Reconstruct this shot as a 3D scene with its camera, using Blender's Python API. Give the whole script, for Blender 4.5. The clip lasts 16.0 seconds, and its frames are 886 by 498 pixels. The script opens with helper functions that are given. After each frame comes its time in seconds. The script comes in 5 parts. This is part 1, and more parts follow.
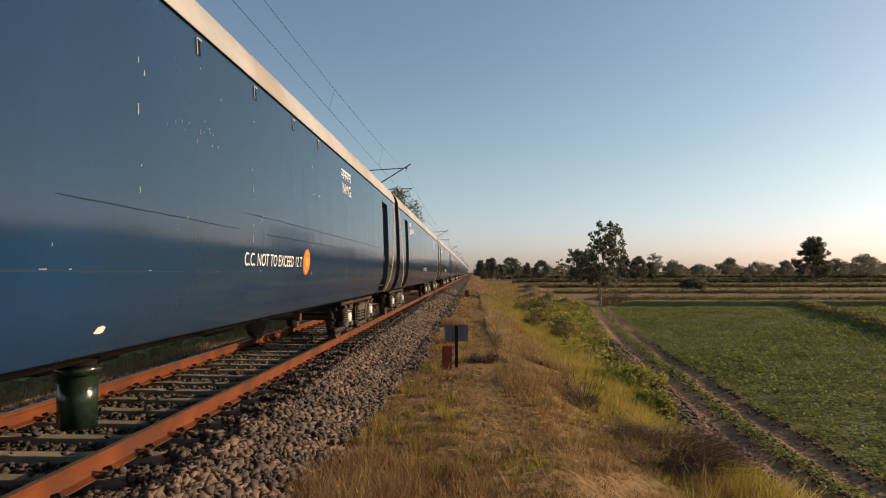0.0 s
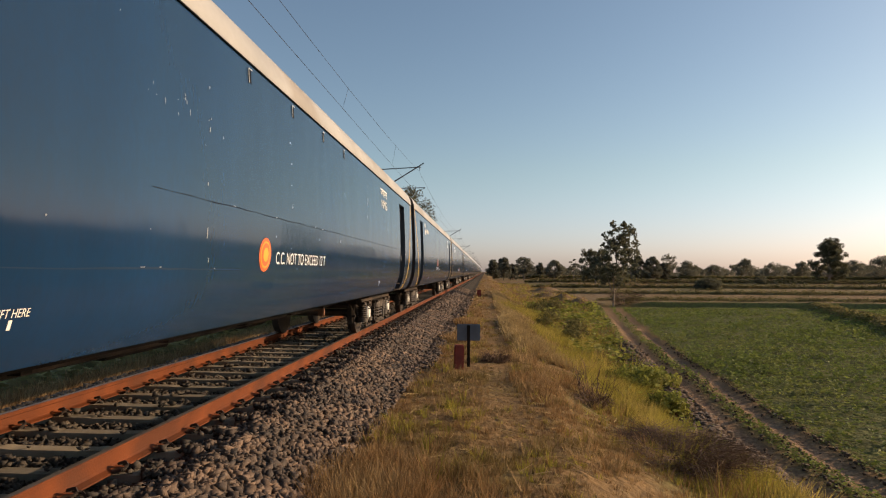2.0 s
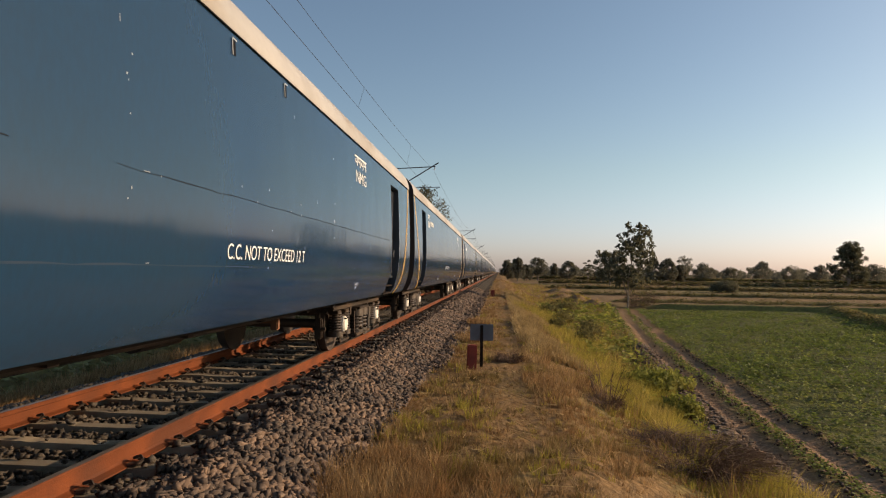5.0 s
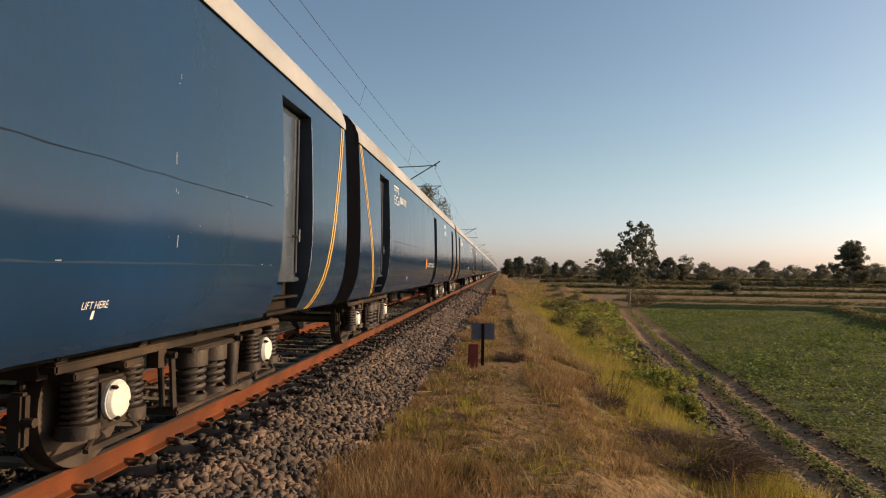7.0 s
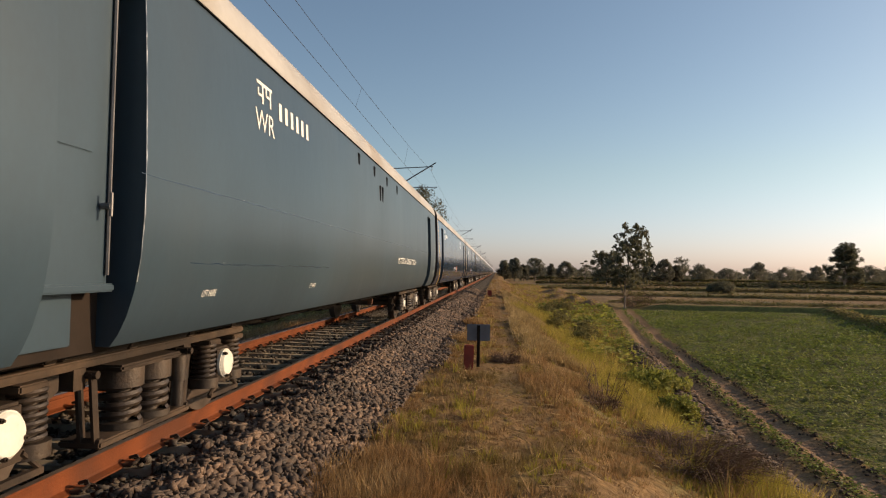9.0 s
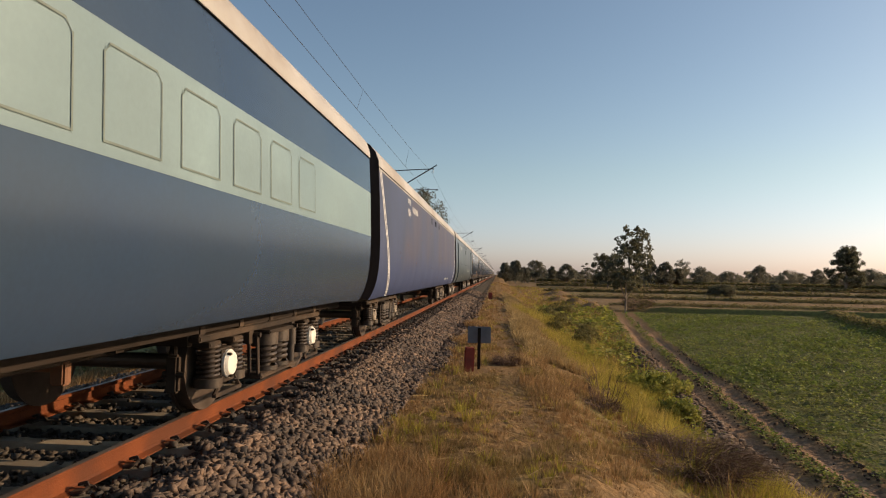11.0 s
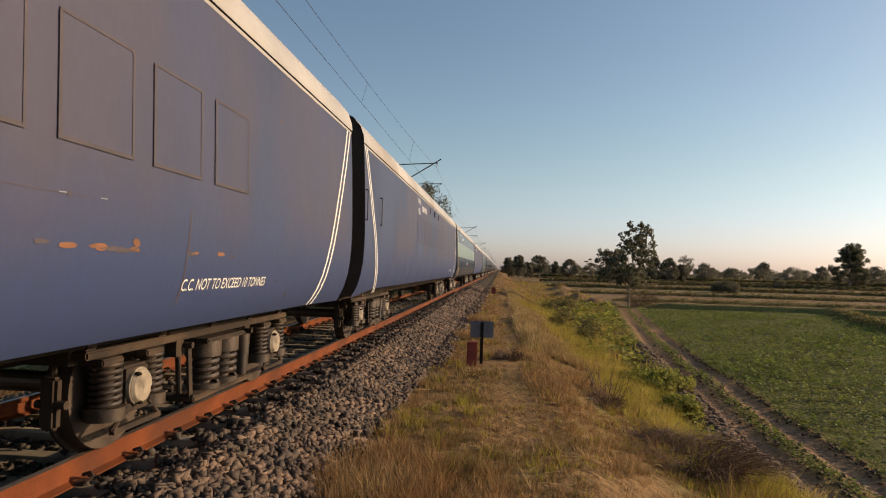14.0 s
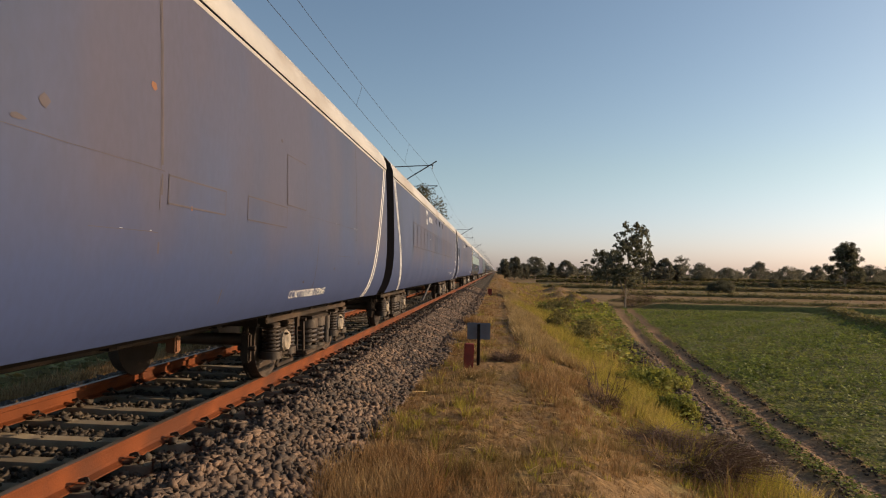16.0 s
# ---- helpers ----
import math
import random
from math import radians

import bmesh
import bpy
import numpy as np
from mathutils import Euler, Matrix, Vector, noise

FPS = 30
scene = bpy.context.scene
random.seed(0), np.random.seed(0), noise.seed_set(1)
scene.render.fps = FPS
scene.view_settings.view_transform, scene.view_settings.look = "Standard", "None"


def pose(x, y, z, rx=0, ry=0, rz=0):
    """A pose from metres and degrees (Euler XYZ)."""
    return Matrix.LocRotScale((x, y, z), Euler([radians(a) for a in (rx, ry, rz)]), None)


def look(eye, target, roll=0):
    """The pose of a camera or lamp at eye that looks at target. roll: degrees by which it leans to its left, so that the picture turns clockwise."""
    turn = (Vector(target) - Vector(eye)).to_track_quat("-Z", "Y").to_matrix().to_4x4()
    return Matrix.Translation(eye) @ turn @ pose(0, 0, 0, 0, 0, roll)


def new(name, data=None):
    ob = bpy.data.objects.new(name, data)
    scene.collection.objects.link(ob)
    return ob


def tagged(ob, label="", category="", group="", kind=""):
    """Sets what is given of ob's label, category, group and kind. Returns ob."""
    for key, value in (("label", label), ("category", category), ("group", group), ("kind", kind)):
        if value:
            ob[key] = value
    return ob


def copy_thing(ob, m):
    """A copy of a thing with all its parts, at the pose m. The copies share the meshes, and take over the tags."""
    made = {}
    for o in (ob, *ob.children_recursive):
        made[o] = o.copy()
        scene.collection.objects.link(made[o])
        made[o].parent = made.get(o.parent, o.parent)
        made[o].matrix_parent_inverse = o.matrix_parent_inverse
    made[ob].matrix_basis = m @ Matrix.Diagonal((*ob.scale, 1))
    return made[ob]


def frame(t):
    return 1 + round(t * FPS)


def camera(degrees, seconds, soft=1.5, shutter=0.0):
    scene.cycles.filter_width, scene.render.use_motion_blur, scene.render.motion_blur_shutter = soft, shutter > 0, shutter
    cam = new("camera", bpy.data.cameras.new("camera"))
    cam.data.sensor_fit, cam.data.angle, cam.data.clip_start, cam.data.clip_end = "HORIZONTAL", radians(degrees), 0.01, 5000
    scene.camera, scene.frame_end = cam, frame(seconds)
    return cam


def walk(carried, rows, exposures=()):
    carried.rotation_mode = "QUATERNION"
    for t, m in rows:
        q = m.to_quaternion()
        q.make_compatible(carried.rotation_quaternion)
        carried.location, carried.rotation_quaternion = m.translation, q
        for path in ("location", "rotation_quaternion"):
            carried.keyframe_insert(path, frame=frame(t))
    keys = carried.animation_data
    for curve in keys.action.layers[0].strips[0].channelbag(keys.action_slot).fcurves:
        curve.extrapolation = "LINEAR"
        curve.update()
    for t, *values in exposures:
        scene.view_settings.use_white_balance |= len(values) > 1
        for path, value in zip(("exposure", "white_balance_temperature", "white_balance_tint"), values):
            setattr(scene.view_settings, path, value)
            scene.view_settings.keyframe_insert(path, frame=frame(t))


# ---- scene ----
cam = camera(70.2, 16.0, soft=1.15)
EYE = (0.0, 0.0, 1.40)
# seconds, yaw, pitch, roll of the hand-held camera
TURNS = [
    (0.0, 2.69, 2.11, 0.15), (0.5, 2.95, 2.13, 0.24), (1.0, 3.21, 2.18, 0.26), (1.5, 3.59, 2.04, -0.14),
    (2.0, 3.82, 2.04, -0.23), (2.5, 4.56, 2.52, -0.21), (3.0, 3.44, 1.70, -0.76), (3.5, 4.89, 1.58, -0.60),
    (4.0, 5.26, 2.04, -0.70), (5.2, 5.00, 1.98, -0.90), (6.5, 4.63, 1.93, -1.09), (7.0, 5.18, 1.88, -0.91),
    (7.5, 4.84, 2.31, -0.82), (8.0, 4.75, 2.04, -0.87), (8.5, 4.84, 1.61, -1.29), (9.0, 4.80, 2.00, -1.00),
    (10.2, 4.84, 2.10, -1.10), (11.5, 4.87, 2.24, -1.18), (12.0, 4.76, 2.15, -1.28), (12.5, 4.33, 1.93, -1.33),
    (13.0, 4.25, 1.04, -1.33), (13.5, 4.89, 1.46, -1.44), (14.0, 5.17, 1.68, -1.60), (14.5, 5.30, 1.99, -1.56),
    (15.0, 5.11, 1.97, -1.48), (15.5, 4.99, 1.52, -1.57), (16.0, 4.83, 1.87, -1.13),
]
walk(cam, [(t, pose(*EYE, 90 + p, r, y)) for t, y, p, r in TURNS], exposures=[(0.0, 0.0, 6650, 16.5), (16.0, 0.0, 6650, 16.5)])

# ---- light: low sun from the right, a little ahead ----
SUN_EL, SUN_AZ = 17.0, 74.0          # azimuth from +y towards +x
world = bpy.data.worlds.new("world")
scene.world = world
world.use_nodes = True
wn = world.node_tree
sky = wn.nodes.new("ShaderNodeTexSky")
sky.sky_type, sky.sun_disc = "NISHITA", False
sky.sun_elevation, sky.sun_rotation = radians(SUN_EL), radians(SUN_AZ)
sky.air_density, sky.dust_density, sky.ozone_density = 1.0, 1.0, 1.5
bg = wn.nodes["Background"]
bg.inputs["Strength"].default_value = 0.135
tc = wn.nodes.new("ShaderNodeTexCoord")
up = wn.nodes.new("ShaderNodeSeparateXYZ")
wn.links.new(tc.outputs["Generated"], up.inputs[0])
rise = wn.nodes.new("ShaderNodeMapRange")
rise.interpolation_type = "SMOOTHSTEP"
rise.inputs[1].default_value, rise.inputs[2].default_value = -0.03, 0.17
wn.links.new(up.outputs[2], rise.inputs[0])
haze = wn.nodes.new("ShaderNodeMix")            # dusty evening haze, pinker towards the horizon
haze.data_type = "RGBA"
haze.inputs[6].default_value, haze.inputs[7].default_value = (0.985, 0.985, 1.40, 1), (1.03, 1.06, 0.99, 1)
wn.links.new(rise.outputs[0], haze.inputs[0])
tint = wn.nodes.new("ShaderNodeMix")
tint.data_type, tint.blend_type = "RGBA", "MULTIPLY"
tint.inputs[0].default_value = 1.0
wn.links.new(sky.outputs[0], tint.inputs[6])
wn.links.new(haze.outputs[2], tint.inputs[7])
wn.links.new(tint.outputs[2], bg.inputs["Color"])
sun = new("sun", bpy.data.lights.new("sun", "SUN"))
sun.data.energy, sun.data.angle, sun.data.color = 5.4, radians(0.6), (1.0, 0.74, 0.45)
_s = Vector((math.sin(radians(SUN_AZ)) * math.cos(radians(SUN_EL)), math.cos(radians(SUN_AZ)) * math.cos(radians(SUN_EL)), math.sin(radians(SUN_EL))))
sun.matrix_world = look(_s * 50, (0, 0, 0))


# ---- materials ----
def material(name, color, rough=0.7, metal=0.0, var=0.25, scale=3.0, fine=40.0, bump=0.1, bump_scale=None, bump_dist=0.01,
             second=None, coat=0.0, per="", translucent=0.0, low=None, stretch=(1, 1, 1), spec=0.5, rvar=0.12):
    """A surface with variation at two scales, optional second colour in patches, bump, clear coat."""
    m = bpy.data.materials.new(name)
    m.use_nodes = True
    nt = m.node_tree
    b = nt.nodes["Principled BSDF"]
    b.inputs["Roughness"].default_value, b.inputs["Metallic"].default_value = rough, metal
    b.inputs["Specular IOR Level"].default_value = spec
    b.inputs["Coat Weight"].default_value, b.inputs["Coat Roughness"].default_value = coat, 0.08
    co = nt.nodes.new("ShaderNodeTexCoord")
    mp = nt.nodes.new("ShaderNodeMapping")
    mp.inputs["Scale"].default_value = stretch
    nt.links.new(co.outputs["Object"], mp.inputs[0])

    def noi(s, detail=4.0):
        n = nt.nodes.new("ShaderNodeTexNoise")
        n.inputs["Scale"].default_value, n.inputs["Detail"].default_value = s, detail
        nt.links.new(mp.outputs[0], n.inputs["Vector"])
        return n

    def mix(fac, a, c, kind="MIX"):
        x = nt.nodes.new("ShaderNodeMix")
        x.data_type, x.blend_type = "RGBA", kind
        for sock, v in ((x.inputs[0], fac), (x.inputs[6], a), (x.inputs[7], c)):
            if hasattr(v, "is_output"):
                nt.links.new(v, sock)
            else:
                sock.default_value = v if isinstance(v, float) else (*v, 1)
        return x.outputs[2]

    def ramp(src, lo, hi):
        r = nt.nodes.new("ShaderNodeMapRange")
        r.inputs[1].default_value, r.inputs[2].default_value = lo, hi
        nt.links.new(src, r.inputs[0])
        return r.outputs[0]

    big, small = noi(scale), noi(fine)
    dark = tuple(c * (1 - var) for c in color)
    light = tuple(min(1, c * (1 + var)) for c in color)
    col = mix(ramp(big.outputs[0], 0.3, 0.7), dark, light)
    if second:
        col = mix(ramp(noi(scale * 0.6, 6).outputs[0], 0.48, 0.62), col, second)
    if low:                        # second colour below a wavering line
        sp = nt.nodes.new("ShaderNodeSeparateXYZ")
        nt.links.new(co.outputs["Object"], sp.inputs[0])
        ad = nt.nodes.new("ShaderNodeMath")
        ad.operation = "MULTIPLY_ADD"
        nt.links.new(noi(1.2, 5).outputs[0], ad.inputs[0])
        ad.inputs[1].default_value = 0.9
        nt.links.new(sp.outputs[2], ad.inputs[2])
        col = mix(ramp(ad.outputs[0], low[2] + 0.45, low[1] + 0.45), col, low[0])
    if per:
        g = nt.nodes.new("ShaderNodeObjectInfo" if per == "object" else "ShaderNodeNewGeometry")
        rnd = g.outputs["Random"] if per == "object" else g.outputs["Random Per Island"]
        col = mix(ramp(rnd, 0.0, 1.0), mix(0.5, col, (0.02, 0.02, 0.02)), mix(0.35, col, second or light))
    col = mix(ramp(small.outputs[0], 0.2, 0.8), mix(var * 0.7, col, (0.02, 0.02, 0.02)), col)
    nt.links.new(col, b.inputs["Base Color"])
    rr = nt.nodes.new("ShaderNodeMapRange")
    rr.inputs[3].default_value, rr.inputs[4].default_value = max(0.03, rough - rvar), min(1, rough + rvar)
    nt.links.new(big.outputs[0], rr.inputs[0])
    nt.links.new(rr.outputs[0], b.inputs["Roughness"])
    if bump:
        bp = nt.nodes.new("ShaderNodeBump")
        bp.inputs["Strength"].default_value, bp.inputs["Distance"].default_value = bump, bump_dist
        nt.links.new(noi(bump_scale or fine).outputs[0], bp.inputs["Height"])
        nt.links.new(bp.outputs[0], b.inputs["Normal"])
    if translucent:
        tr = nt.nodes.new("ShaderNodeBsdfTranslucent")
        ms = nt.nodes.new("ShaderNodeMixShader")
        nt.links.new(col, tr.inputs[0])
        ms.inputs[0].default_value = translucent
        out = nt.nodes["Material Output"]
        nt.links.new(b.outputs[0], ms.inputs[1])
        nt.links.new(tr.outputs[0], ms.inputs[2])
        nt.links.new(ms.outputs[0], out.inputs[0])
    return m


M = {}
M["blue"] = material("blue_paint", (0.0080, 0.034, 0.088), 0.12, 0, 0.3, 0.5, 25, 0.42, 1.7, 0.02, spec=0.42, rvar=0.05, second=(0.014, 0.042, 0.088), stretch=(1, 1, 0.45))
M["grey_blue"] = material("grey_blue_paint", (0.036, 0.062, 0.086), 0.34, 0, 0.22, 0.5, 25, 0.3, 1.4, 0.02, spec=0.42, rvar=0.08, second=(0.043, 0.065, 0.083), stretch=(1, 1, 0.6))
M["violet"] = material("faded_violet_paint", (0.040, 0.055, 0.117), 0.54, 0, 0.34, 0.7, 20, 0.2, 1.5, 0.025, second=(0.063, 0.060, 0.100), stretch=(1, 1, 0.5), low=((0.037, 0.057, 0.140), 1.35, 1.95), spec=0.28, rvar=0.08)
M["mid_blue"] = material("dull_blue_paint", (0.024, 0.046, 0.090), 0.24, 0, 0.2, 0.5, 25, 0.3, 1.5, 0.02, rvar=0.06, second=(0.032, 0.054, 0.090))
M["mint"] = material("pale_green_paint", (0.185, 0.275, 0.295), 0.45, 0, 0.14, 0.8, 25, 0.1, second=(0.16, 0.235, 0.25))
M["mint_edge"] = material("dirty_green_edge", (0.13, 0.17, 0.15), 0.6, 0, 0.3, 3, 25, 0.06)
M["roof"] = material("cream_roof_paint", (0.40, 0.39, 0.375), 0.6, 0, 0.12, 0.8, 12, 0.15, second=(0.31, 0.28, 0.245))
M["black"] = material("matt_black", (0.028, 0.021, 0.017), 0.85, 0, 0.4, 2, 30, 0.2, spec=0.06)
M["end_black"] = material("worn_black_end_paint", (0.060, 0.045, 0.038), 0.8, 0, 0.35, 1.5, 30, 0.2, spec=0.1, stretch=(1, 1, 0.3))
M["joint"] = material("dark_blue_sheet_joint", (0.006, 0.012, 0.024), 0.6, 0, 0.3, 3, 30, 0, spec=0.1)
M["under"] = material("underframe_grime", (0.036, 0.025, 0.018), 0.75, 0.1, 0.4, 3, 40, 0.3, second=(0.085, 0.056, 0.036), spec=0.25)
M["spring"] = material("oily_spring_steel", (0.036, 0.026, 0.020), 0.5, 0.15, 0.45, 6, 50, 0.35, second=(0.085, 0.058, 0.038))
M["disc"] = material("white_axle_paint", (0.72, 0.70, 0.64), 0.45, 0, 0.12, 5, 30, 0.25, second=(0.45, 0.42, 0.36))
M["dirty_disc"] = material("dirty_axle_paint", (0.30, 0.25, 0.19), 0.6, 0, 0.3, 8, 30, 0.25, second=(0.10, 0.08, 0.06))
M["wheel"] = material("wheel_steel", (0.10, 0.075, 0.06), 0.5, 0.6, 0.3, 4, 40, 0.2)
M["white"] = material("white_lettering", (0.78, 0.78, 0.75), 0.5, 0, 0.08, 4, 30, 0)
M["chip"] = material("chipped_paint", (0.30, 0.33, 0.36), 0.6, 0, 0.2, 4, 30, 0)
M["yellow"] = material("yellow_stripe_paint", (0.72, 0.42, 0.05), 0.45, 0, 0.12, 3, 30, 0)
M["orange"] = material("orange_emblem_paint", (0.75, 0.14, 0.04), 0.45, 0, 0.1, 5, 30, 0)
M["rust"] = material("rust_streak", (0.20, 0.085, 0.04), 0.8, 0, 0.35, 4, 40, 0.1)
M["rust_thin"] = material("thin_rust_wash", (0.066, 0.053, 0.064), 0.75, 0, 0.3, 4, 40, 0.05)
M["seam"] = material("panel_seam", (0.008, 0.009, 0.012), 0.9, 0, 0.3, 3, 30, 0, spec=0.05)
M["worn_metal"] = material("worn_bright_edge", (0.55, 0.56, 0.57), 0.35, 0.5, 0.4, 9, 50, 0.2, second=(0.10, 0.13, 0.17))
M["leaf_door"] = material("door_leaf_paint", (0.095, 0.115, 0.14), 0.24, 0.35, 0.3, 1.5, 20, 0.25, 3.0, 0.03, coat=0.2)
M["jamb"] = material("worn_jamb_paint", (0.03, 0.04, 0.055), 0.45, 0, 0.3, 3, 30, 0.15)
M["rail"] = material("rusty_rail", (0.160, 0.043, 0.012), 0.8, 0, 0.3, 2.5, 60, 0.3, second=(0.105, 0.032, 0.012), spec=0.2)
M["railhead"] = material("polished_rail_head", (0.20, 0.16, 0.13), 0.5, 0.6, 0.2, 4, 60, 0.1)
M["sleeper"] = material("dusty_concrete", (0.40, 0.335, 0.24), 0.9, 0, 0.25, 3, 60, 0.3, second=(0.27, 0.215, 0.15), per="object")
M["clip"] = material("rusty_clip", (0.045, 0.03, 0.022), 0.7, 0.2, 0.4, 8, 60, 0.2)
M["ballast"] = material("ballast_stone", (0.058, 0.041, 0.031), 0.8, 0, 0.4, 4, 60, 0.1, second=(0.235, 0.152, 0.10), per="island")
M["bedstone"] = material("oily_bed_stone", (0.055, 0.043, 0.034), 0.85, 0, 0.3, 4, 60, 0.3, second=(0.11, 0.085, 0.06), per="island")
M["drygrass"] = material("dry_grass", (0.36, 0.20, 0.078), 0.85, 0, 0.40, 2.6, 30, 0, second=(0.60, 0.41, 0.20), spec=0.2, per="island", translucent=0.35)
M["olivegrass"] = material("olive_short_grass", (0.27, 0.185, 0.066), 0.85, 0, 0.4, 2.2, 30, 0, second=(0.42, 0.30, 0.12), spec=0.2, per="island", translucent=0.35)
M["greengrass"] = material("green_grass", (0.37, 0.33, 0.045), 0.8, 0, 0.38, 1.6, 30, 0, second=(0.60, 0.46, 0.12), spec=0.2, per="island", translucent=0.5)
M["weed"] = material("broad_weed_leaf", (0.30, 0.33, 0.05), 0.7, 0, 0.35, 1.5, 30, 0, second=(0.45, 0.42, 0.10), spec=0.25, per="island", translucent=0.45)
M["shrub"] = material("dull_shrub_leaf", (0.21, 0.195, 0.065), 0.75, 0, 0.35, 1.2, 30, 0, second=(0.30, 0.25, 0.10), spec=0.2, per="island", translucent=0.45)
M["straw"] = material("bleached_straw", (0.60, 0.43, 0.19), 0.8, 0, 0.25, 2, 40, 0, second=(0.44, 0.31, 0.13), per="island", translucent=0.3)
M["crop"] = material("crop_leaf", (0.185, 0.245, 0.047), 0.7, 0, 0.38, 0.9, 30, 0, second=(0.29, 0.32, 0.08), spec=0.2, per="island", translucent=0.4)
M["leaf"] = material("tree_leaf", (0.135, 0.138, 0.08), 0.7, 0, 0.35, 0.8, 20, 0, second=(0.175, 0.168, 0.10), per="island", translucent=0.55)
M["clod"] = material("earth_clod", (0.085, 0.05, 0.03), 0.95, 0, 0.3, 4, 40, 0.4, second=(0.16, 0.10, 0.06), per="island")
# paler and greyer than tree_leaf: distance haze put into the leaf colour
M["far_leaf"] = material("hazed_far_leaf", (0.19, 0.185, 0.13), 0.8, 0, 0.3, 0.4, 20, 0, second=(0.22, 0.21, 0.15), per="island", translucent=0.5)
M["bark"] = material("pale_bark", (0.26, 0.21, 0.16), 0.9, 0, 0.3, 3, 30, 0.4)
M["twig"] = material("dry_twig", (0.125, 0.068, 0.042), 0.9, 0, 0.3, 3, 30, 0, second=(0.25, 0.155, 0.10), per="island")
M["red"] = material("red_post_paint", (0.26, 0.035, 0.02), 0.7, 0, 0.25, 6, 40, 0.3, second=(0.17, 0.035, 0.022))
M["board"] = material("grey_board_back", (0.15, 0.165, 0.19), 0.6, 0.2, 0.15, 6, 40, 0.1)
M["steel"] = material("galvanised_steel", (0.16, 0.16, 0.17), 0.5, 0.6, 0.2, 5, 40, 0.1)
M["wire"] = material("dark_wire", (0.05, 0.04, 0.035), 0.6, 0.5, 0.2, 5, 40, 0)
M["green_tank"] = material("dark_green_enamel", (0.018, 0.034, 0.022), 0.22, 0.1, 0.3, 6, 40, 0.3)


def ground_material():
    """Earth, dry grass and green zones, weighted by the colour attribute 'zone' (r: green, g: bare soil, b: stone,
    alpha: dark earth, with shade painted in under the crop).
    """
    m = bpy.data.materials.new("ground_earth")
    m.use_nodes = True
    nt = m.node_tree
    b = nt.nodes["Principled BSDF"]
    b.inputs["Roughness"].default_value = 0.95
    b.inputs["Specular IOR Level"].default_value = 0.1
    co = nt.nodes.new("ShaderNodeNewGeometry")
    at = nt.nodes.new("ShaderNodeVertexColor")
    at.layer_name = "zone"
    sep = nt.nodes.new("ShaderNodeSeparateColor")
    nt.links.new(at.outputs[0], sep.inputs[0])

    def noi(s, detail=5.0):
        n = nt.nodes.new("ShaderNodeTexNoise")
        n.inputs["Scale"].default_value, n.inputs["Detail"].default_value = s, detail
        nt.links.new(co.outputs["Position"], n.inputs["Vector"])
        r = nt.nodes.new("ShaderNodeMapRange")
        r.inputs[1].default_value, r.inputs[2].default_value = 0.32, 0.68
        nt.links.new(n.outputs[0], r.inputs[0])
        return r.outputs[0]

    def mix(fac, a, c):
        x = nt.nodes.new("ShaderNodeMix")
        x.data_type = "RGBA"
        for sock, v in ((x.inputs[0], fac), (x.inputs[6], a), (x.inputs[7], c)):
            if hasattr(v, "is_output"):
                nt.links.new(v, sock)
            else:
                sock.default_value = (*v, 1)
        return x.outputs[2]

    dry = mix(noi(0.5), (0.20, 0.123, 0.055), (0.31, 0.19, 0.085))
    dry = mix(noi(7.0), (0.17, 0.11, 0.055), dry)
    green = mix(noi(0.35), (0.16, 0.18, 0.045), (0.25, 0.24, 0.07))
    green = mix(noi(6.0), (0.10, 0.095, 0.042), green)
    soil = mix(noi(1.5), (0.30, 0.18, 0.10), (0.41, 0.265, 0.155))
    soil = mix(noi(12.0), (0.15, 0.095, 0.06), soil)
    # kept very dark: shade in the gaps between stones put into the colour
    stone = mix(noi(14.0), (0.03, 0.025, 0.02), (0.085, 0.07, 0.055))
    col = mix(sep.outputs[0], dry, green)
    # dark earth colour; under the crop it paints the shade between plants
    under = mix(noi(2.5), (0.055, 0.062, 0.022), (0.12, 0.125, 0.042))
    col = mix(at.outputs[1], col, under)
    col = mix(sep.outputs[1], col, soil)
    col = mix(sep.outputs[2], col, stone)
    nt.links.new(col, b.inputs["Base Color"])
    bp = nt.nodes.new("ShaderNodeBump")
    bp.inputs["Strength"].default_value, bp.inputs["Distance"].default_value = 0.6, 0.06
    nt.links.new(noi(9.0), bp.inputs["Height"])
    nt.links.new(bp.outputs[0], b.inputs["Normal"])
    return m


M["ground"] = ground_material()


# ---- mesh helpers ----
def link(name, bm, mat, parent=None, label="", smooth=False):
    me = bpy.data.meshes.new(name)
    bm.to_mesh(me)
    bm.free()
    me.materials.append(mat)
    if smooth:
        me.polygons.foreach_set("use_smooth", [True] * len(me.polygons))
    ob = new(name, me)
    ob.parent = parent
    if label:
        ob["label"] = label
    return ob


def part(name, bm, mat, parent, label="", smooth=False):
    return link(name, bm, mat, parent, label, smooth)


def box(bm, x0, x1, y0, y1, z0, z1, bevel=0.0):
    r = bmesh.ops.create_cube(bm, size=1, matrix=Matrix.Translation(((x0 + x1) / 2, (y0 + y1) / 2, (z0 + z1) / 2)) @ Matrix.Diagonal((x1 - x0, y1 - y0, z1 - z0, 1)))
    if bevel:
        es = list({e for v in r["verts"] for e in v.link_edges})
        bmesh.ops.bevel(bm, geom=es, offset=bevel, segments=2, affect="EDGES")
    return bm


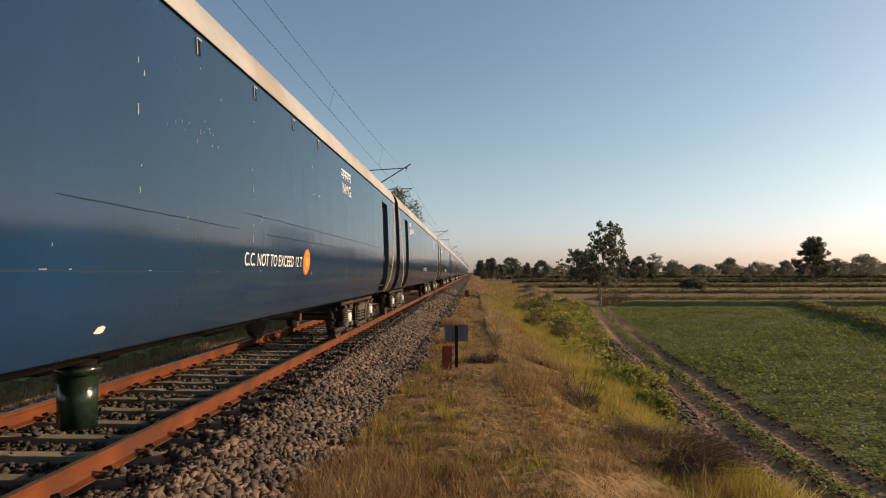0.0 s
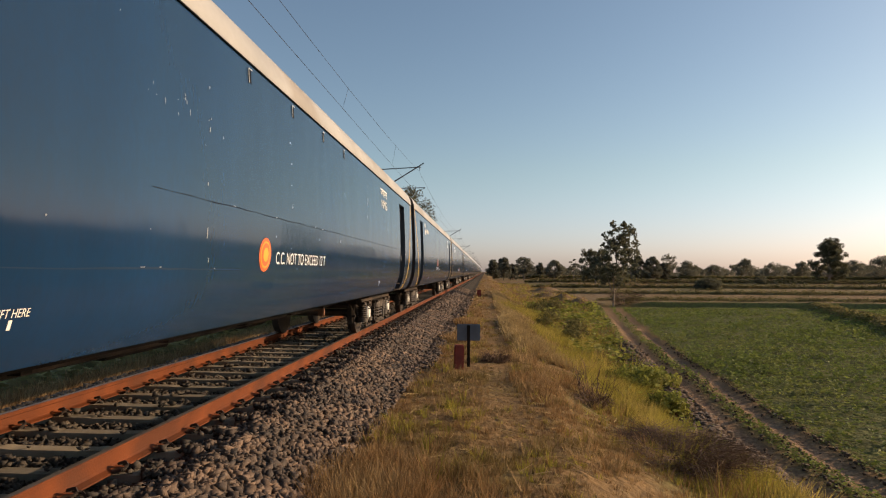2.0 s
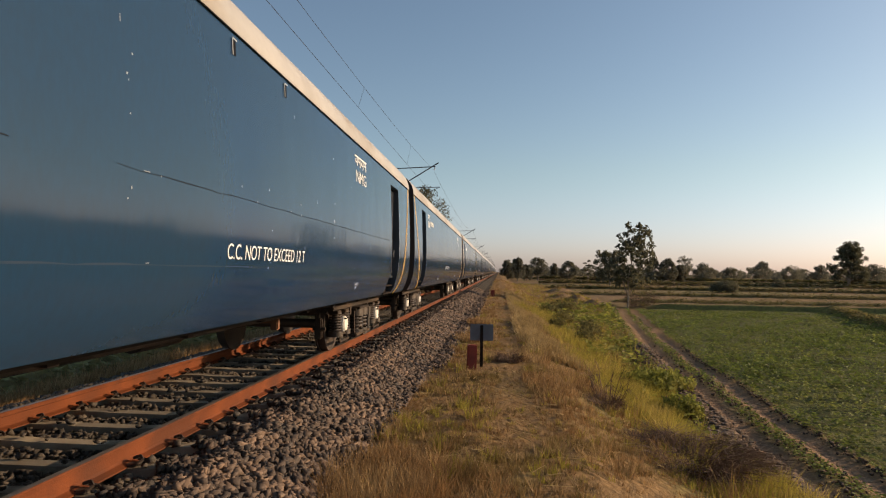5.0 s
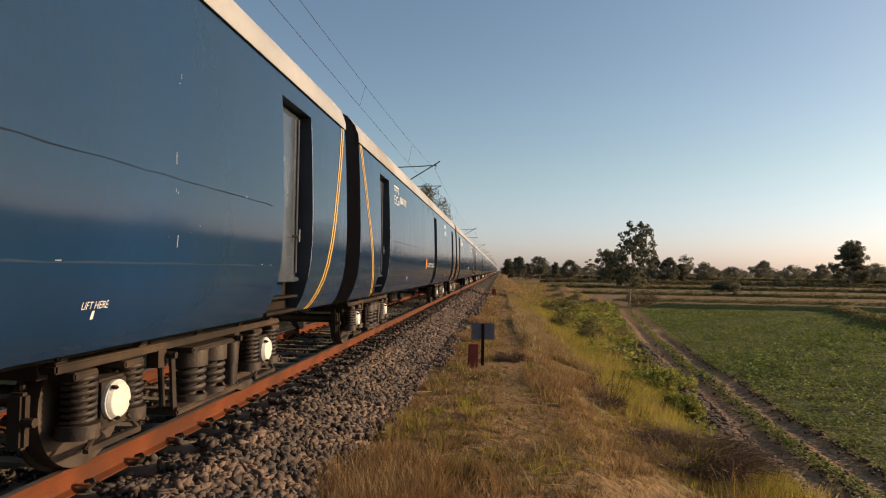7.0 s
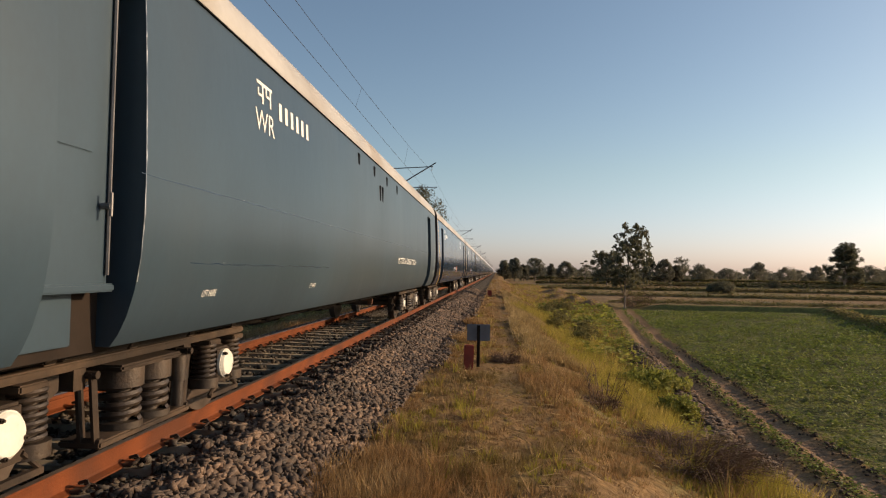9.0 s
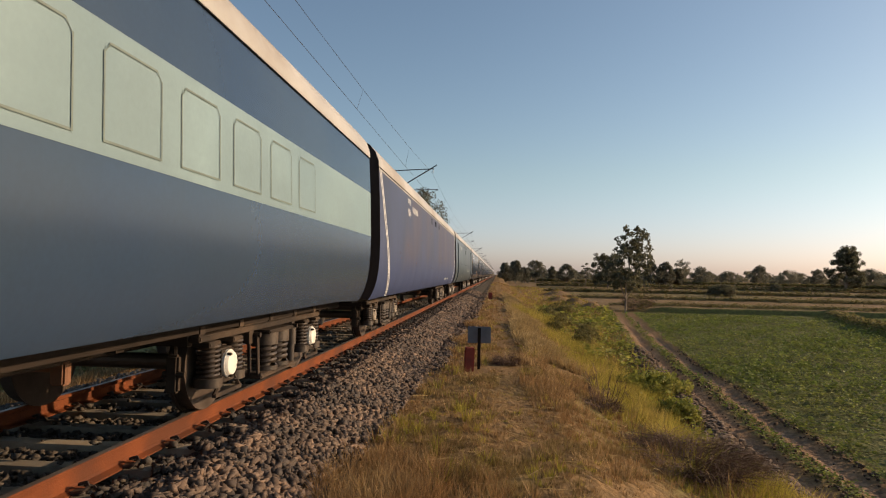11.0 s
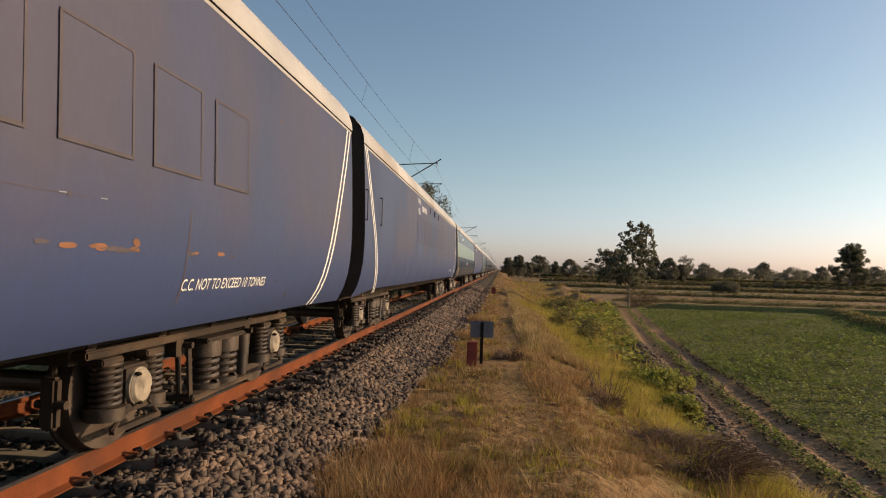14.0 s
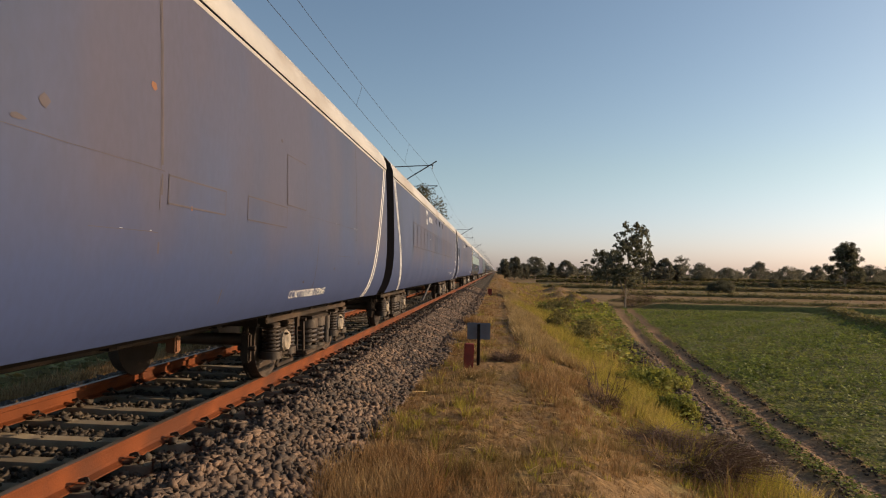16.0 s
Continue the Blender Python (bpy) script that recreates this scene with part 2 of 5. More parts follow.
def rod(bm, a, b, r0, r1=None, seg=8):
    a, b = Vector(a), Vector(b)
    d = b - a
    m = Matrix.Translation((a + b) / 2) @ d.to_track_quat("Z", "Y").to_matrix().to_4x4()
    bmesh.ops.create_cone(bm, cap_ends=True, segments=seg, radius1=r0, radius2=r0 if r1 is None else r1, depth=d.length, matrix=m)
    return bm


def raw(name, verts, faces, mat, n):
    """A mesh of many small n-sided pieces from arrays."""
    me = bpy.data.meshes.new(name)
    verts, faces = np.asarray(verts, np.float32), np.asarray(faces, np.int32)
    me.vertices.add(len(verts))
    me.vertices.foreach_set("co", verts.ravel())
    me.loops.add(faces.size)
    me.loops.foreach_set("vertex_index", faces.ravel())
    me.polygons.add(len(faces))
    me.polygons.foreach_set("loop_start", np.arange(0, faces.size, n, dtype=np.int32))
    me.update(calc_edges=True)
    me.materials.append(mat)
    return new(name, me)


rng = np.random.default_rng(7)


def smooth(a, b, v):
    t = np.clip((v - a) / (b - a), 0, 1)
    return t * t * (3 - 2 * t)


# ---- ground ----
XC = -3.81                       # centre of the track; rail tops at z = 0
PROFILE_X = [-900, -11, -8.2, -6.4, -5.45, -5.2, -2.62, -2.2, -1.35, -0.2, 0.9, 2.2, 3.7, 4.6, 5000]
PROFILE_Z = [-1.4, -1.4, -1.1, -0.50, -0.28, -0.245, -0.25, -0.15, -0.46, -0.45, -0.52, -1.0, -1.42, -1.40, -1.40]


def wavy(x, y, s, seed):
    return (np.sin(x * s + seed) * np.cos(y * s * 0.8 + seed * 2.1) + 0.5 * np.sin(x * s * 2.3 - y * s * 1.9 + seed * 3.3)) / 1.5


def rut_x(y):
    """Middle of the cart track that runs along the field."""
    return np.interp(y, [0, 8, 10.8, 13, 17, 20.5, 30, 50], [4.55, 4.66, 4.80, 5.0, 5.42, 5.77, 6.95, 9.85])


def height(x, y):
    x, y = np.asarray(x, float), np.asarray(y, float)
    z = np.interp(x, PROFILE_X, PROFILE_Z)
    off = smooth(-1.2, 0.3, x)
    z = z + off * 0.035 * wavy(x, y, 1.3, 0.4) + smooth(3, 5, x) * 0.03 * wavy(x, y, 0.5, 1.4)
    near = smooth(56, 46, y) * smooth(-5, 0, y)
    for d in (-0.42, 0.42):       # wheel ruts
        z = z - 0.07 * near * np.exp(-((x - rut_x(y) - d) / 0.16) ** 2)
    z = z + 0.07 * near * np.exp(-((x - rut_x(y) + 1.0) / 0.3) ** 2) * (0.7 + 0.5 * wavy(x, y, 4.0, 2.0))
    for yb, hb, x0, x1 in BUNDS:
        ycur = yb + 0.02 * x + 0.5 * np.sin(x * 0.09 + yb)
        z = z + hb * np.exp(-((y - ycur) / np.where(y < ycur, 0.08 + 0.0016 * yb, 3.0)) ** 2) * smooth(x0, x0 + 3, x) * smooth(x1 + 3, x1, x)
    xb = 19.0 + (y - 30.0) * 0.32   # bund down the side of the crop field
    z = z + 0.35 * np.exp(-((x - xb) / 0.55) ** 2) * smooth(8, 20, y) * smooth(53, 50, y)
    for mx, my, mr, mh in MOUNDS:
        z = z + mh * np.exp(-(((x - mx) / mr) ** 2 + ((y - my) / (mr * 1.6)) ** 2))
    return z


BUNDS = [(51.2, 0.42, 10.5, 200), (63, 0.32, 11, 220), (82, 0.4, 9, 260), (112, 0.5, 8, 320), (160, 0.5, 10, 400), (235, 0.6, 12, 500)]
MOUNDS = [(8.3, 56, 0.9, 0.55), (7.6, 62, 1.0, 0.7), (6.7, 68, 1.2, 0.7), (9.2, 53.5, 0.7, 0.32), (8.4, 88, 1.8, 0.75), (17, 118, 2.2, 0.8)]


def stations(parts):
    out = []
    for a, b, step in parts:
        out += list(np.arange(a, b, step))
    return np.array(out + [parts[-1][1]], float)


def make_ground():
    xs = stations([(-2500, -300, 200), (-300, -40, 30), (-40, -12, 4), (-12, -6, 0.6), (-6, -2.4, 0.4), (-2.4, 7.5, 0.11), (7.5, 14, 0.3), (14, 40, 0.6), (40, 120, 4), (120, 400, 20), (400, 3000, 200)])
    ys = stations([(-1500, -100, 200), (-100, -10, 10), (-10, 3, 1), (3, 16, 0.16), (16, 30, 0.3), (30, 49, 0.4), (49, 54.5, 0.12), (54.5, 70, 0.35), (70, 120, 0.6), (120, 260, 2), (260, 700, 20), (700, 4500, 200)])
    gx, gy = np.meshgrid(xs, ys)
    gz = height(gx, gy)
    nx, ny = len(xs), len(ys)
    i = (np.arange(ny - 1)[:, None] * nx + np.arange(nx - 1)[None]).ravel()
    ob = raw("ground", np.stack([gx, gy, gz], -1).reshape(-1, 3), np.stack([i, i + 1, i + nx + 1, i + nx], 1), M["ground"], 4)
    me = ob.data
    x, y = gx.ravel(), gy.ravel()
    n = wavy(x, y, 0.7, 0.3)
    n2 = wavy(x, y, 0.11, 4.3)
    green = smooth(1.6, 2.6, x + 0.7 * n) * smooth(-0.5, -1.1, x - rut_x(y)) * smooth(56, 50, y) * 0.7
    crop = smooth(0.7, 1.1, x - rut_x(y)) * smooth(52, 51, y)
    green = np.maximum(green, crop * 0.9)
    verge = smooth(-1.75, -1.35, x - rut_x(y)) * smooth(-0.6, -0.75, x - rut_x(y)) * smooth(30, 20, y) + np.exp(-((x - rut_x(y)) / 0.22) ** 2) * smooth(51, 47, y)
    # crop: shade between plants as colour; verge: dark clods and weeds
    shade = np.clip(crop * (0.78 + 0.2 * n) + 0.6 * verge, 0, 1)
    far = smooth(50, 53, y) * smooth(5, 8, x)
    green = np.maximum(green, far * np.clip(0.22 + 0.5 * n2 + 0.25 * np.sin(y * 0.13 + 1), 0.05, 0.75))
    for yb, hb, x0, x1 in BUNDS:
        u = y - (yb + 0.02 * x + 0.5 * np.sin(x * 0.09 + yb))
        green = np.maximum(green, 0.8 * smooth(-1.0, -0.4, u) * smooth(3.0, 0.5, u) * smooth(x0, x0 + 3, x) * smooth(x1 + 3, x1, x))
    green = np.maximum(green, smooth(-7, -8, x) * 0.9)
    green = np.maximum(green, np.clip(0.25 * wavy(x, y, 1.7, 8.0), 0, 1) * smooth(-1.4, -0.8, x))
    soil = np.zeros_like(x)
    near = smooth(54, 46, y)
    for d in (-0.42, 0.42):
        soil = np.maximum(soil, 1.2 * near * np.exp(-((x - rut_x(y) - d) / 0.17) ** 2))
    # tan far fields, with extra pale soil as haze painted into the ground
    soil = np.maximum(soil, smooth(54, 62, y) * smooth(6, 9, x) * np.clip(0.32 + 0.35 * wavy(x, y, 0.17, 2.6), 0, 0.6))
    for mx, my, mr, mh in MOUNDS:
        soil = np.maximum(soil, 1.1 * np.exp(-(((x - mx) / mr) ** 2 + ((y - my) / (mr * 1.6)) ** 2)) * smooth(0.2, 0.6, mh))
    edge = np.interp(y, [0, 5, 8, 13, 24, 60], [-1.5, -1.45, -1.35, -1.05, -0.95, -0.9]) + 0.12 * n
    stone = smooth(edge + 0.12, edge - 0.12, x) * smooth(-6.7, -6.3, x)
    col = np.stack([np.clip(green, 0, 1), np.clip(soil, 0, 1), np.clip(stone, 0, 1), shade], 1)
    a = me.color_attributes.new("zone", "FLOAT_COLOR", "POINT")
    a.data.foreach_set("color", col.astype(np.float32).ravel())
    me.polygons.foreach_set("use_smooth", [True] * len(me.polygons))
    tagged(ob, "dry grass embankment, green crop fields and bare cart track", "ground", kind="structure")


make_ground()


# ---- track ----
def rail_section():
    return [(-0.075, -0.172), (0.075, -0.172), (0.075, -0.160), (0.02, -0.143), (0.0085, -0.125), (0.0085, -0.052), (0.034, -0.040), (0.036, -0.010), (0.026, 0.0),
            (-0.026, 0.0), (-0.036, -0.010), (-0.034, -0.040), (-0.0085, -0.052), (-0.0085, -0.125), (-0.02, -0.143), (-0.075, -0.160)]


def make_track():
    track = tagged(new("railway_track"), "single broad-gauge track with rusty rails on concrete sleepers", "railway track", kind="structure")
    pts = rail_section()
    for s in (-1, 1):
        bm = bmesh.new()
        rings = [[bm.verts.new((XC + s * 0.872 + x, y, z)) for x, z in pts] for y in (-300, -20, 0, 20, 60, 200, 1200)]
        for a, b in zip(rings, rings[1:]):
            for i in range(len(pts)):
                j = (i + 1) % len(pts)
                bm.faces.new((a[i], a[j], b[j], b[i]))
        bmesh.ops.recalc_face_normals(bm, faces=bm.faces)
        ob = part("rail", bm, M["rail"], track, "rust-orange steel rail with worn bright top")
        ob.data.materials.append(M["railhead"])
        for p in ob.data.polygons:
            if all(abs(ob.data.vertices[v].co.z) < 1e-4 for v in p.vertices):
                p.material_index = 1
    # one concrete sleeper and one spring clip, shared
    bm = bmesh.new()
    prof = [(-1.375, 0.0), (-0.45, 0.0), (-0.35, -0.008), (0.35, -0.008), (0.45, 0.0), (1.375, 0.0)]
    top = [[bm.verts.new((x, w, z)) for x, z in prof] for w in (-0.075, 0.075)]
    low = [[bm.verts.new((x, w * 1.6, -0.16)) for x, z in prof] for w in (-0.075, 0.075)]
    for i in range(len(prof) - 1):
        bm.faces.new((top[0][i], top[0][i + 1], top[1][i + 1], top[1][i]))
        bm.faces.new((low[0][i], low[0][i + 1], top[0][i + 1], top[0][i]))
        bm.faces.new((top[1][i], top[1][i + 1], low[1][i + 1], low[1][i]))
    for e in (0, -1):
        bm.faces.new((low[0][e], top[0][e], top[1][e], low[1][e]))
    bmesh.ops.recalc_face_normals(bm, faces=bm.faces)
    sl = bpy.data.meshes.new("sleeper")
    bm.to_mesh(sl)
    bm.free()
    sl.materials.append(M["sleeper"])
    bm = bmesh.new()
    loop = [(0.02, -0.06, 0.01), (0.10, -0.055, 0.03), (0.125, -0.02, 0.055), (0.09, 0.01, 0.075), (0.04, 0.0, 0.06), (0.045, 0.045, 0.045), (0.11, 0.06, 0.03), (0.16, 0.03, 0.01)]
    for a, b in zip(loop, loop[1:]):
        rod(bm, a, b, 0.0125, seg=5)
    box(bm, 0.0, 0.07, -0.045, 0.045, -0.005, 0.02)
    cl = bpy.data.meshes.new("rail_clip")
    bm.to_mesh(cl)
    bm.free()
    cl.materials.append(M["clip"])
    for i in range(230):
        y = -3.0 + 0.6 * i + random.uniform(-0.02, 0.02)
        ob = new("sleeper", sl)
        ob.parent = track
        ob.matrix_basis = pose(XC, y, -0.174, 0, 0, random.uniform(-0.6, 0.6))
        if -1.5 < y < 40:
            for s in (-1, 1):
                for q in (-1, 1):
                    c = new("rail_clip", cl)
                    c.parent = ob
                    c.matrix_basis = pose(s * 0.872 + q * 0.045, 0, 0.004, 0, 0, 0 if q > 0 else 180)


def make_ballast():
    """Crushed stone on the shoulder and between the sleepers."""
    cube = np.array([[x, y, z] for x in (-1, 1) for y in (-1, 1) for z in (-1, 1)], float)
    quads = np.array([[0, 1, 3, 2], [4, 6, 7, 5], [0, 4, 5, 1], [2, 3, 7, 6], [0, 2, 6, 4], [1, 5, 7, 3]])
    zones = [(-2.56, -1.25, -3.0, 12, 800, 0.034), (-2.56, -1.0, 12, 26, 520, 0.037), (-2.6, -0.8, 26, 60, 110, 0.055),
             (-2.84, -2.45, -3.0, 14, 760, 0.031), (-2.84, -2.45, 14, 34, 500, 0.034), (-4.95, -2.7, -3.0, 14, 330, 0.030), (-4.95, -2.7, 14, 34, 150, 0.036), (-6.6, -4.9, 4, 30, 170, 0.034)]
    V = []
    for x0, x1, y0, y1, dens, size in zones:
        n = int((x1 - x0) * (y1 - y0) * dens)
        x, y = rng.uniform(x0, x1, n), rng.uniform(y0, y1, n)
        edge = np.interp(y, [0, 5, 8, 13, 24, 60], [-1.5, -1.45, -1.35, -1.05, -0.95, -0.9])
        keep = x < edge + rng.normal(0, 0.12, n)
        keep &= (abs(x - XC + 0.872) > 0.09) & (abs(x - XC - 0.872) > 0.09)
        x, y = x[keep], y[keep]
        n = len(x)
        onsl = (abs(((y + 3.0) % 0.6)) < 0.11) | (abs(((y + 3.0) % 0.6)) > 0.49)
        keep = ~(onsl & (abs(x - XC) < 1.19) & (rng.random(n) < 0.94))
        x, y, onsl = x[keep], y[keep], onsl[keep]
        n = len(x)
        s = size * rng.uniform(0.55, 1.3, n)
        v = cube[None] * rng.uniform(0.05, 1.25, (n, 8, 3)) * s[:, None, None] * np.array([1.25, 0.95, 0.8])
        a, b = rng.uniform(0, 6.28, n), rng.uniform(-1.4, 1.4, n)
        ca, sa, cb, sb = np.cos(a)[:, None], np.sin(a)[:, None], np.cos(b)[:, None], np.sin(b)[:, None]
        yy, zz = v[..., 1] * cb - v[..., 2] * sb, v[..., 1] * sb + v[..., 2] * cb
        xx, yy = v[..., 0] * ca - yy * sa, v[..., 0] * sa + yy * ca
        z = np.maximum(height(x, y), np.where(onsl & (abs(x - XC) < 1.39), -0.17, -9)) + s * 0.25 + rng.uniform(0, 0.02, n)
        V.append(np.stack([xx + x[:, None], yy + y[:, None], zz + z[:, None]], -1))
    for rows, key, label in ((V[:3], "ballast", "grey-brown crushed stone ballast along the track"), (V[3:], "bedstone", "dark oily ballast stones between the rails")):
        rows = np.concatenate(rows)
        F = (quads[None] + 8 * np.arange(len(rows))[:, None, None]).reshape(-1, 4)
        tagged(raw("ballast", rows.reshape(-1, 3), F, M[key], 4), label, "ballast", kind="stuff")


def make_clods():
    """Lumps of ploughed earth beside the ruts."""
    cube = np.array([[x, y, z] for x in (-1, 1) for y in (-1, 1) for z in (-1, 1)], float)
    quads = np.array([[0, 1, 3, 2], [4, 6, 7, 5], [0, 4, 5, 1], [2, 3, 7, 6], [0, 2, 6, 4], [1, 5, 7, 3]])
    n = 11000
    y = 5.5 + 20 * rng.random(n) ** 1.5
    u = np.where(rng.random(n) < 0.86, rng.normal(-0.98, 0.20, n), np.where(rng.random(n) < 0.6, rng.normal(0.0, 0.12, n), rng.normal(0.72, 0.07, n)))
    x = rut_x(y) + u
    s = 0.018 * np.exp(np.clip(rng.normal(0, 0.55, n), -1, 0.8)) * (1 + y / 40) * np.where(u < -0.6, 1.5, 0.8)
    v = cube[None] * rng.uniform(0.35, 1.0, (n, 8, 3)) * s[:, None, None]
    v = v + np.stack([x, y, height(x, y) + s * 0.3], 1)[:, None]
    f = (quads[None] + 8 * np.arange(n)[:, None, None]).reshape(-1, 4)
    tagged(raw("earth_clods", v.reshape(-1, 3), f, M["clod"], 4), "brown ploughed clods beside the cart track", "soil", kind="stuff")


make_track()
make_ballast()
make_clods()

# ---- overhead line ----
MASTS = [34.5 + 54.0 * i for i in range(-1, 12)]


def make_mast():
    root = tagged(new("catenary_mast"), "grey steel catenary mast with cantilever arm and insulators", "mast", group="overhead line masts")
    bm = bmesh.new()
    for dx in (-0.12, 0.12):
        box(bm, -3.0 + dx - 0.03, -3.0 + dx + 0.03, -0.09, 0.09, -1.3, 7.4)
    for i in range(19):
        z = -1.0 + i * 0.42
        rod(bm, (-3.12, -0.09, z), (-2.88, -0.09, z + 0.4), 0.015, seg=4)
    part("mast_column", bm, M["steel"], root)
    part("stay_tube", rod(bmesh.new(), (-2.85, 0, 7.0), (0.25, 0, 7.16), 0.028), M["steel"], root)
    part("bracket_tube", rod(bmesh.new(), (-2.85, 0, 5.35), (0.42, 0, 7.38), 0.034), M["steel"], root)
    part("register_arm", rod(rod(bmesh.new(), (-1.9, 0, 5.95), (0.5, 0, 6.02), 0.022), (0.5, 0, 6.0), (-0.1, 0, 5.77), 0.015), M["steel"], root)
    part("dropper_bracket", rod(bmesh.new(), (0.2, 0, 7.2), (0.2, 0, 6.95), 0.02), M["steel"], root)
    for a, b in (((-2.85, 0, 7.0), (-2.4, 0, 7.025)), ((-2.85, 0, 5.35), (-2.45, 0, 5.6))):
        bm = bmesh.new()
        a, b = Vector(a), Vector(b)
        for k in range(6):
            rod(bm, a.lerp(b, k / 6), a.lerp(b, (k + 0.5) / 6), 0.07, 0.04)
        part("insulator", bm, M["under"], root, "brown ribbed insulator")
    return root


mast = make_mast()
mast.matrix_basis = pose(XC, MASTS[0], 0)
for y in MASTS[1:]:
    copy_thing(mast, pose(XC, y, 0))


def make_wires():
    bm = bmesh.new()
    rod(bm, (XC, MASTS[0], 5.75), (XC, MASTS[-1], 5.75), 0.0065, seg=4)
    tagged(link("contact_wire", bm, M["wire"]), "thin dark overhead contact wire above the train", "overhead wire", kind="structure")
    bm = bmesh.new()
    for y in MASTS[:-1]:
        pts = [(XC + 0.15, y + 54 * i / 12, 6.95 - 0.75 * (1 - (2 * i / 12 - 1) ** 2)) for i in range(13)]
        for a, b in zip(pts, pts[1:]):
            rod(bm, a, b, 0.006, seg=4)
        for i in (2, 4, 6, 8, 10):
            rod(bm, pts[i], (XC, pts[i][1], 5.75), 0.004, seg=3)
    tagged(link("catenary_wire", bm, M["wire"]), "sagging catenary wire with thin droppers", "overhead wire", kind="structure")


make_wires()


# ---- train ----
PITCH, HALF = 22.297, 0.445     # coach length over couplings; half of the gap between bodies
SIDE_Z = [0.89, 0.97, 1.08, 1.25, 1.45, 1.70, 2.00, 2.40, 2.80, 3.16, 3.39]
SIDE_X = [1.42, 1.475, 1.525, 1.575, 1.605, 1.62, 1.622, 1.61, 1.595, 1.575, 1.56]
ROOF = [(1.566, 3.383), (1.571, 3.40), (1.56, 3.50), (1.50, 3.66), (1.38, 3.80), (1.15, 3.92), (0.75, 4.01), (0.2, 4.05)]


def side_x(z):
    return float(np.interp(z, SIDE_Z, SIDE_X))


def on_side(bm, quads, lift=0.004):
    """Quads of (y, z) corners laid on the curved side."""
    for q in quads:
        bm.faces.new([bm.verts.new((side_x(z) + lift, y, z)) for y, z in q])
    return bm


def bar(bm, y0, y1, z0, z1, lift=0.004, ny=1, nz=1):
    for i in range(ny):
        for j in range(nz):
            a, b = y0 + (y1 - y0) * i / ny, y0 + (y1 - y0) * (i + 1) / ny
            c, d = z0 + (z1 - z0) * j / nz, z0 + (z1 - z0) * (j + 1) / nz
            on_side(bm, [((a, c), (b, c), (b, d), (a, d))], lift)
    return bm


def lettering(text, y0, y1, z0, z1, mat, parent, name="lettering", lift=0.005):
    """Words of a given size on the side of a coach."""
    cu = bpy.data.curves.new("words", "FONT")
    cu.body, cu.size = text, 1.0
    tmp = bpy.data.objects.new("words", cu)
    scene.collection.objects.link(tmp)
    dg = bpy.context.evaluated_depsgraph_get()
    me = bpy.data.meshes.new_from_object(tmp.evaluated_get(dg))
    bpy.data.objects.remove(tmp)
    co = np.empty(len(me.vertices) * 3)
    me.vertices.foreach_get("co", co)
    co = co.reshape(-1, 3)
    lo, hi = co.min(0), co.max(0)
    u = (co[:, 0] - lo[0]) / (hi[0] - lo[0])
    v = (co[:, 1] - lo[1]) / (hi[1] - lo[1])
    y, z = y0 + u * (y1 - y0), z0 + v * (z1 - z0)
    out = np.stack([np.interp(z, SIDE_Z, SIDE_X) + lift, y, z], 1)
    me.vertices.foreach_set("co", out.ravel())
    me.materials.clear()
    me.materials.append(mat)
    me.update()
    ob = new(name, me)
    ob.parent = parent
    return ob


def script_bars(bm, y0, y1, z0, z1, n):
    """Unreadable script: a head line with plain bars below it."""
    h = z1 - z0
    bar(bm, y0, y1, z1 - 0.16 * h, z1)
    w = (y1 - y0) / n
    for i in range(n):
        a = y0 + i * w
        bar(bm, a + 0.66 * w, a + 0.84 * w, z0, z1 - 0.16 * h)
        bar(bm, a + 0.12 * w, a + 0.66 * w, z0 + (0.42 if i % 2 else 0.3) * h, z0 + (0.54 if i % 2 else 0.42) * h)
        bar(bm, a + 0.12 * w, a + 0.28 * w, z0 + 0.42 * h, z0 + (0.84 if i % 2 else 0.66) * h)
    return bm


def number_bars(bm, y0, y1, z0, z1, n):
    w = (y1 - y0) / n
    for i in range(n):
        bar(bm, y0 + (i + 0.25) * w, y0 + (i + 0.7) * w, z0, z1)
    return bm


def coil(bm, x, y, z0, z1, r, wire, turns, seg=14, ring=6):
    n = int(turns * seg)
    prev = None
    for i in range(n + 1):
        a = 2 * math.pi * i / seg
        c = Vector((x + r * math.cos(a), y + r * math.sin(a), z0 + (z1 - z0) * i / n))
        out = Vector((math.cos(a), math.sin(a), 0))
        now = [bm.verts.new(c + wire * (out * math.cos(q) + Vector((0, 0, 1)) * math.sin(q))) for q in (2 * math.pi * k / ring for k in range(ring))]
        if prev:
            for k in range(ring):
                bm.faces.new((prev[k], prev[(k + 1) % ring], now[(k + 1) % ring], now[k]))
        prev = now
    return bm


BOGIE = {}


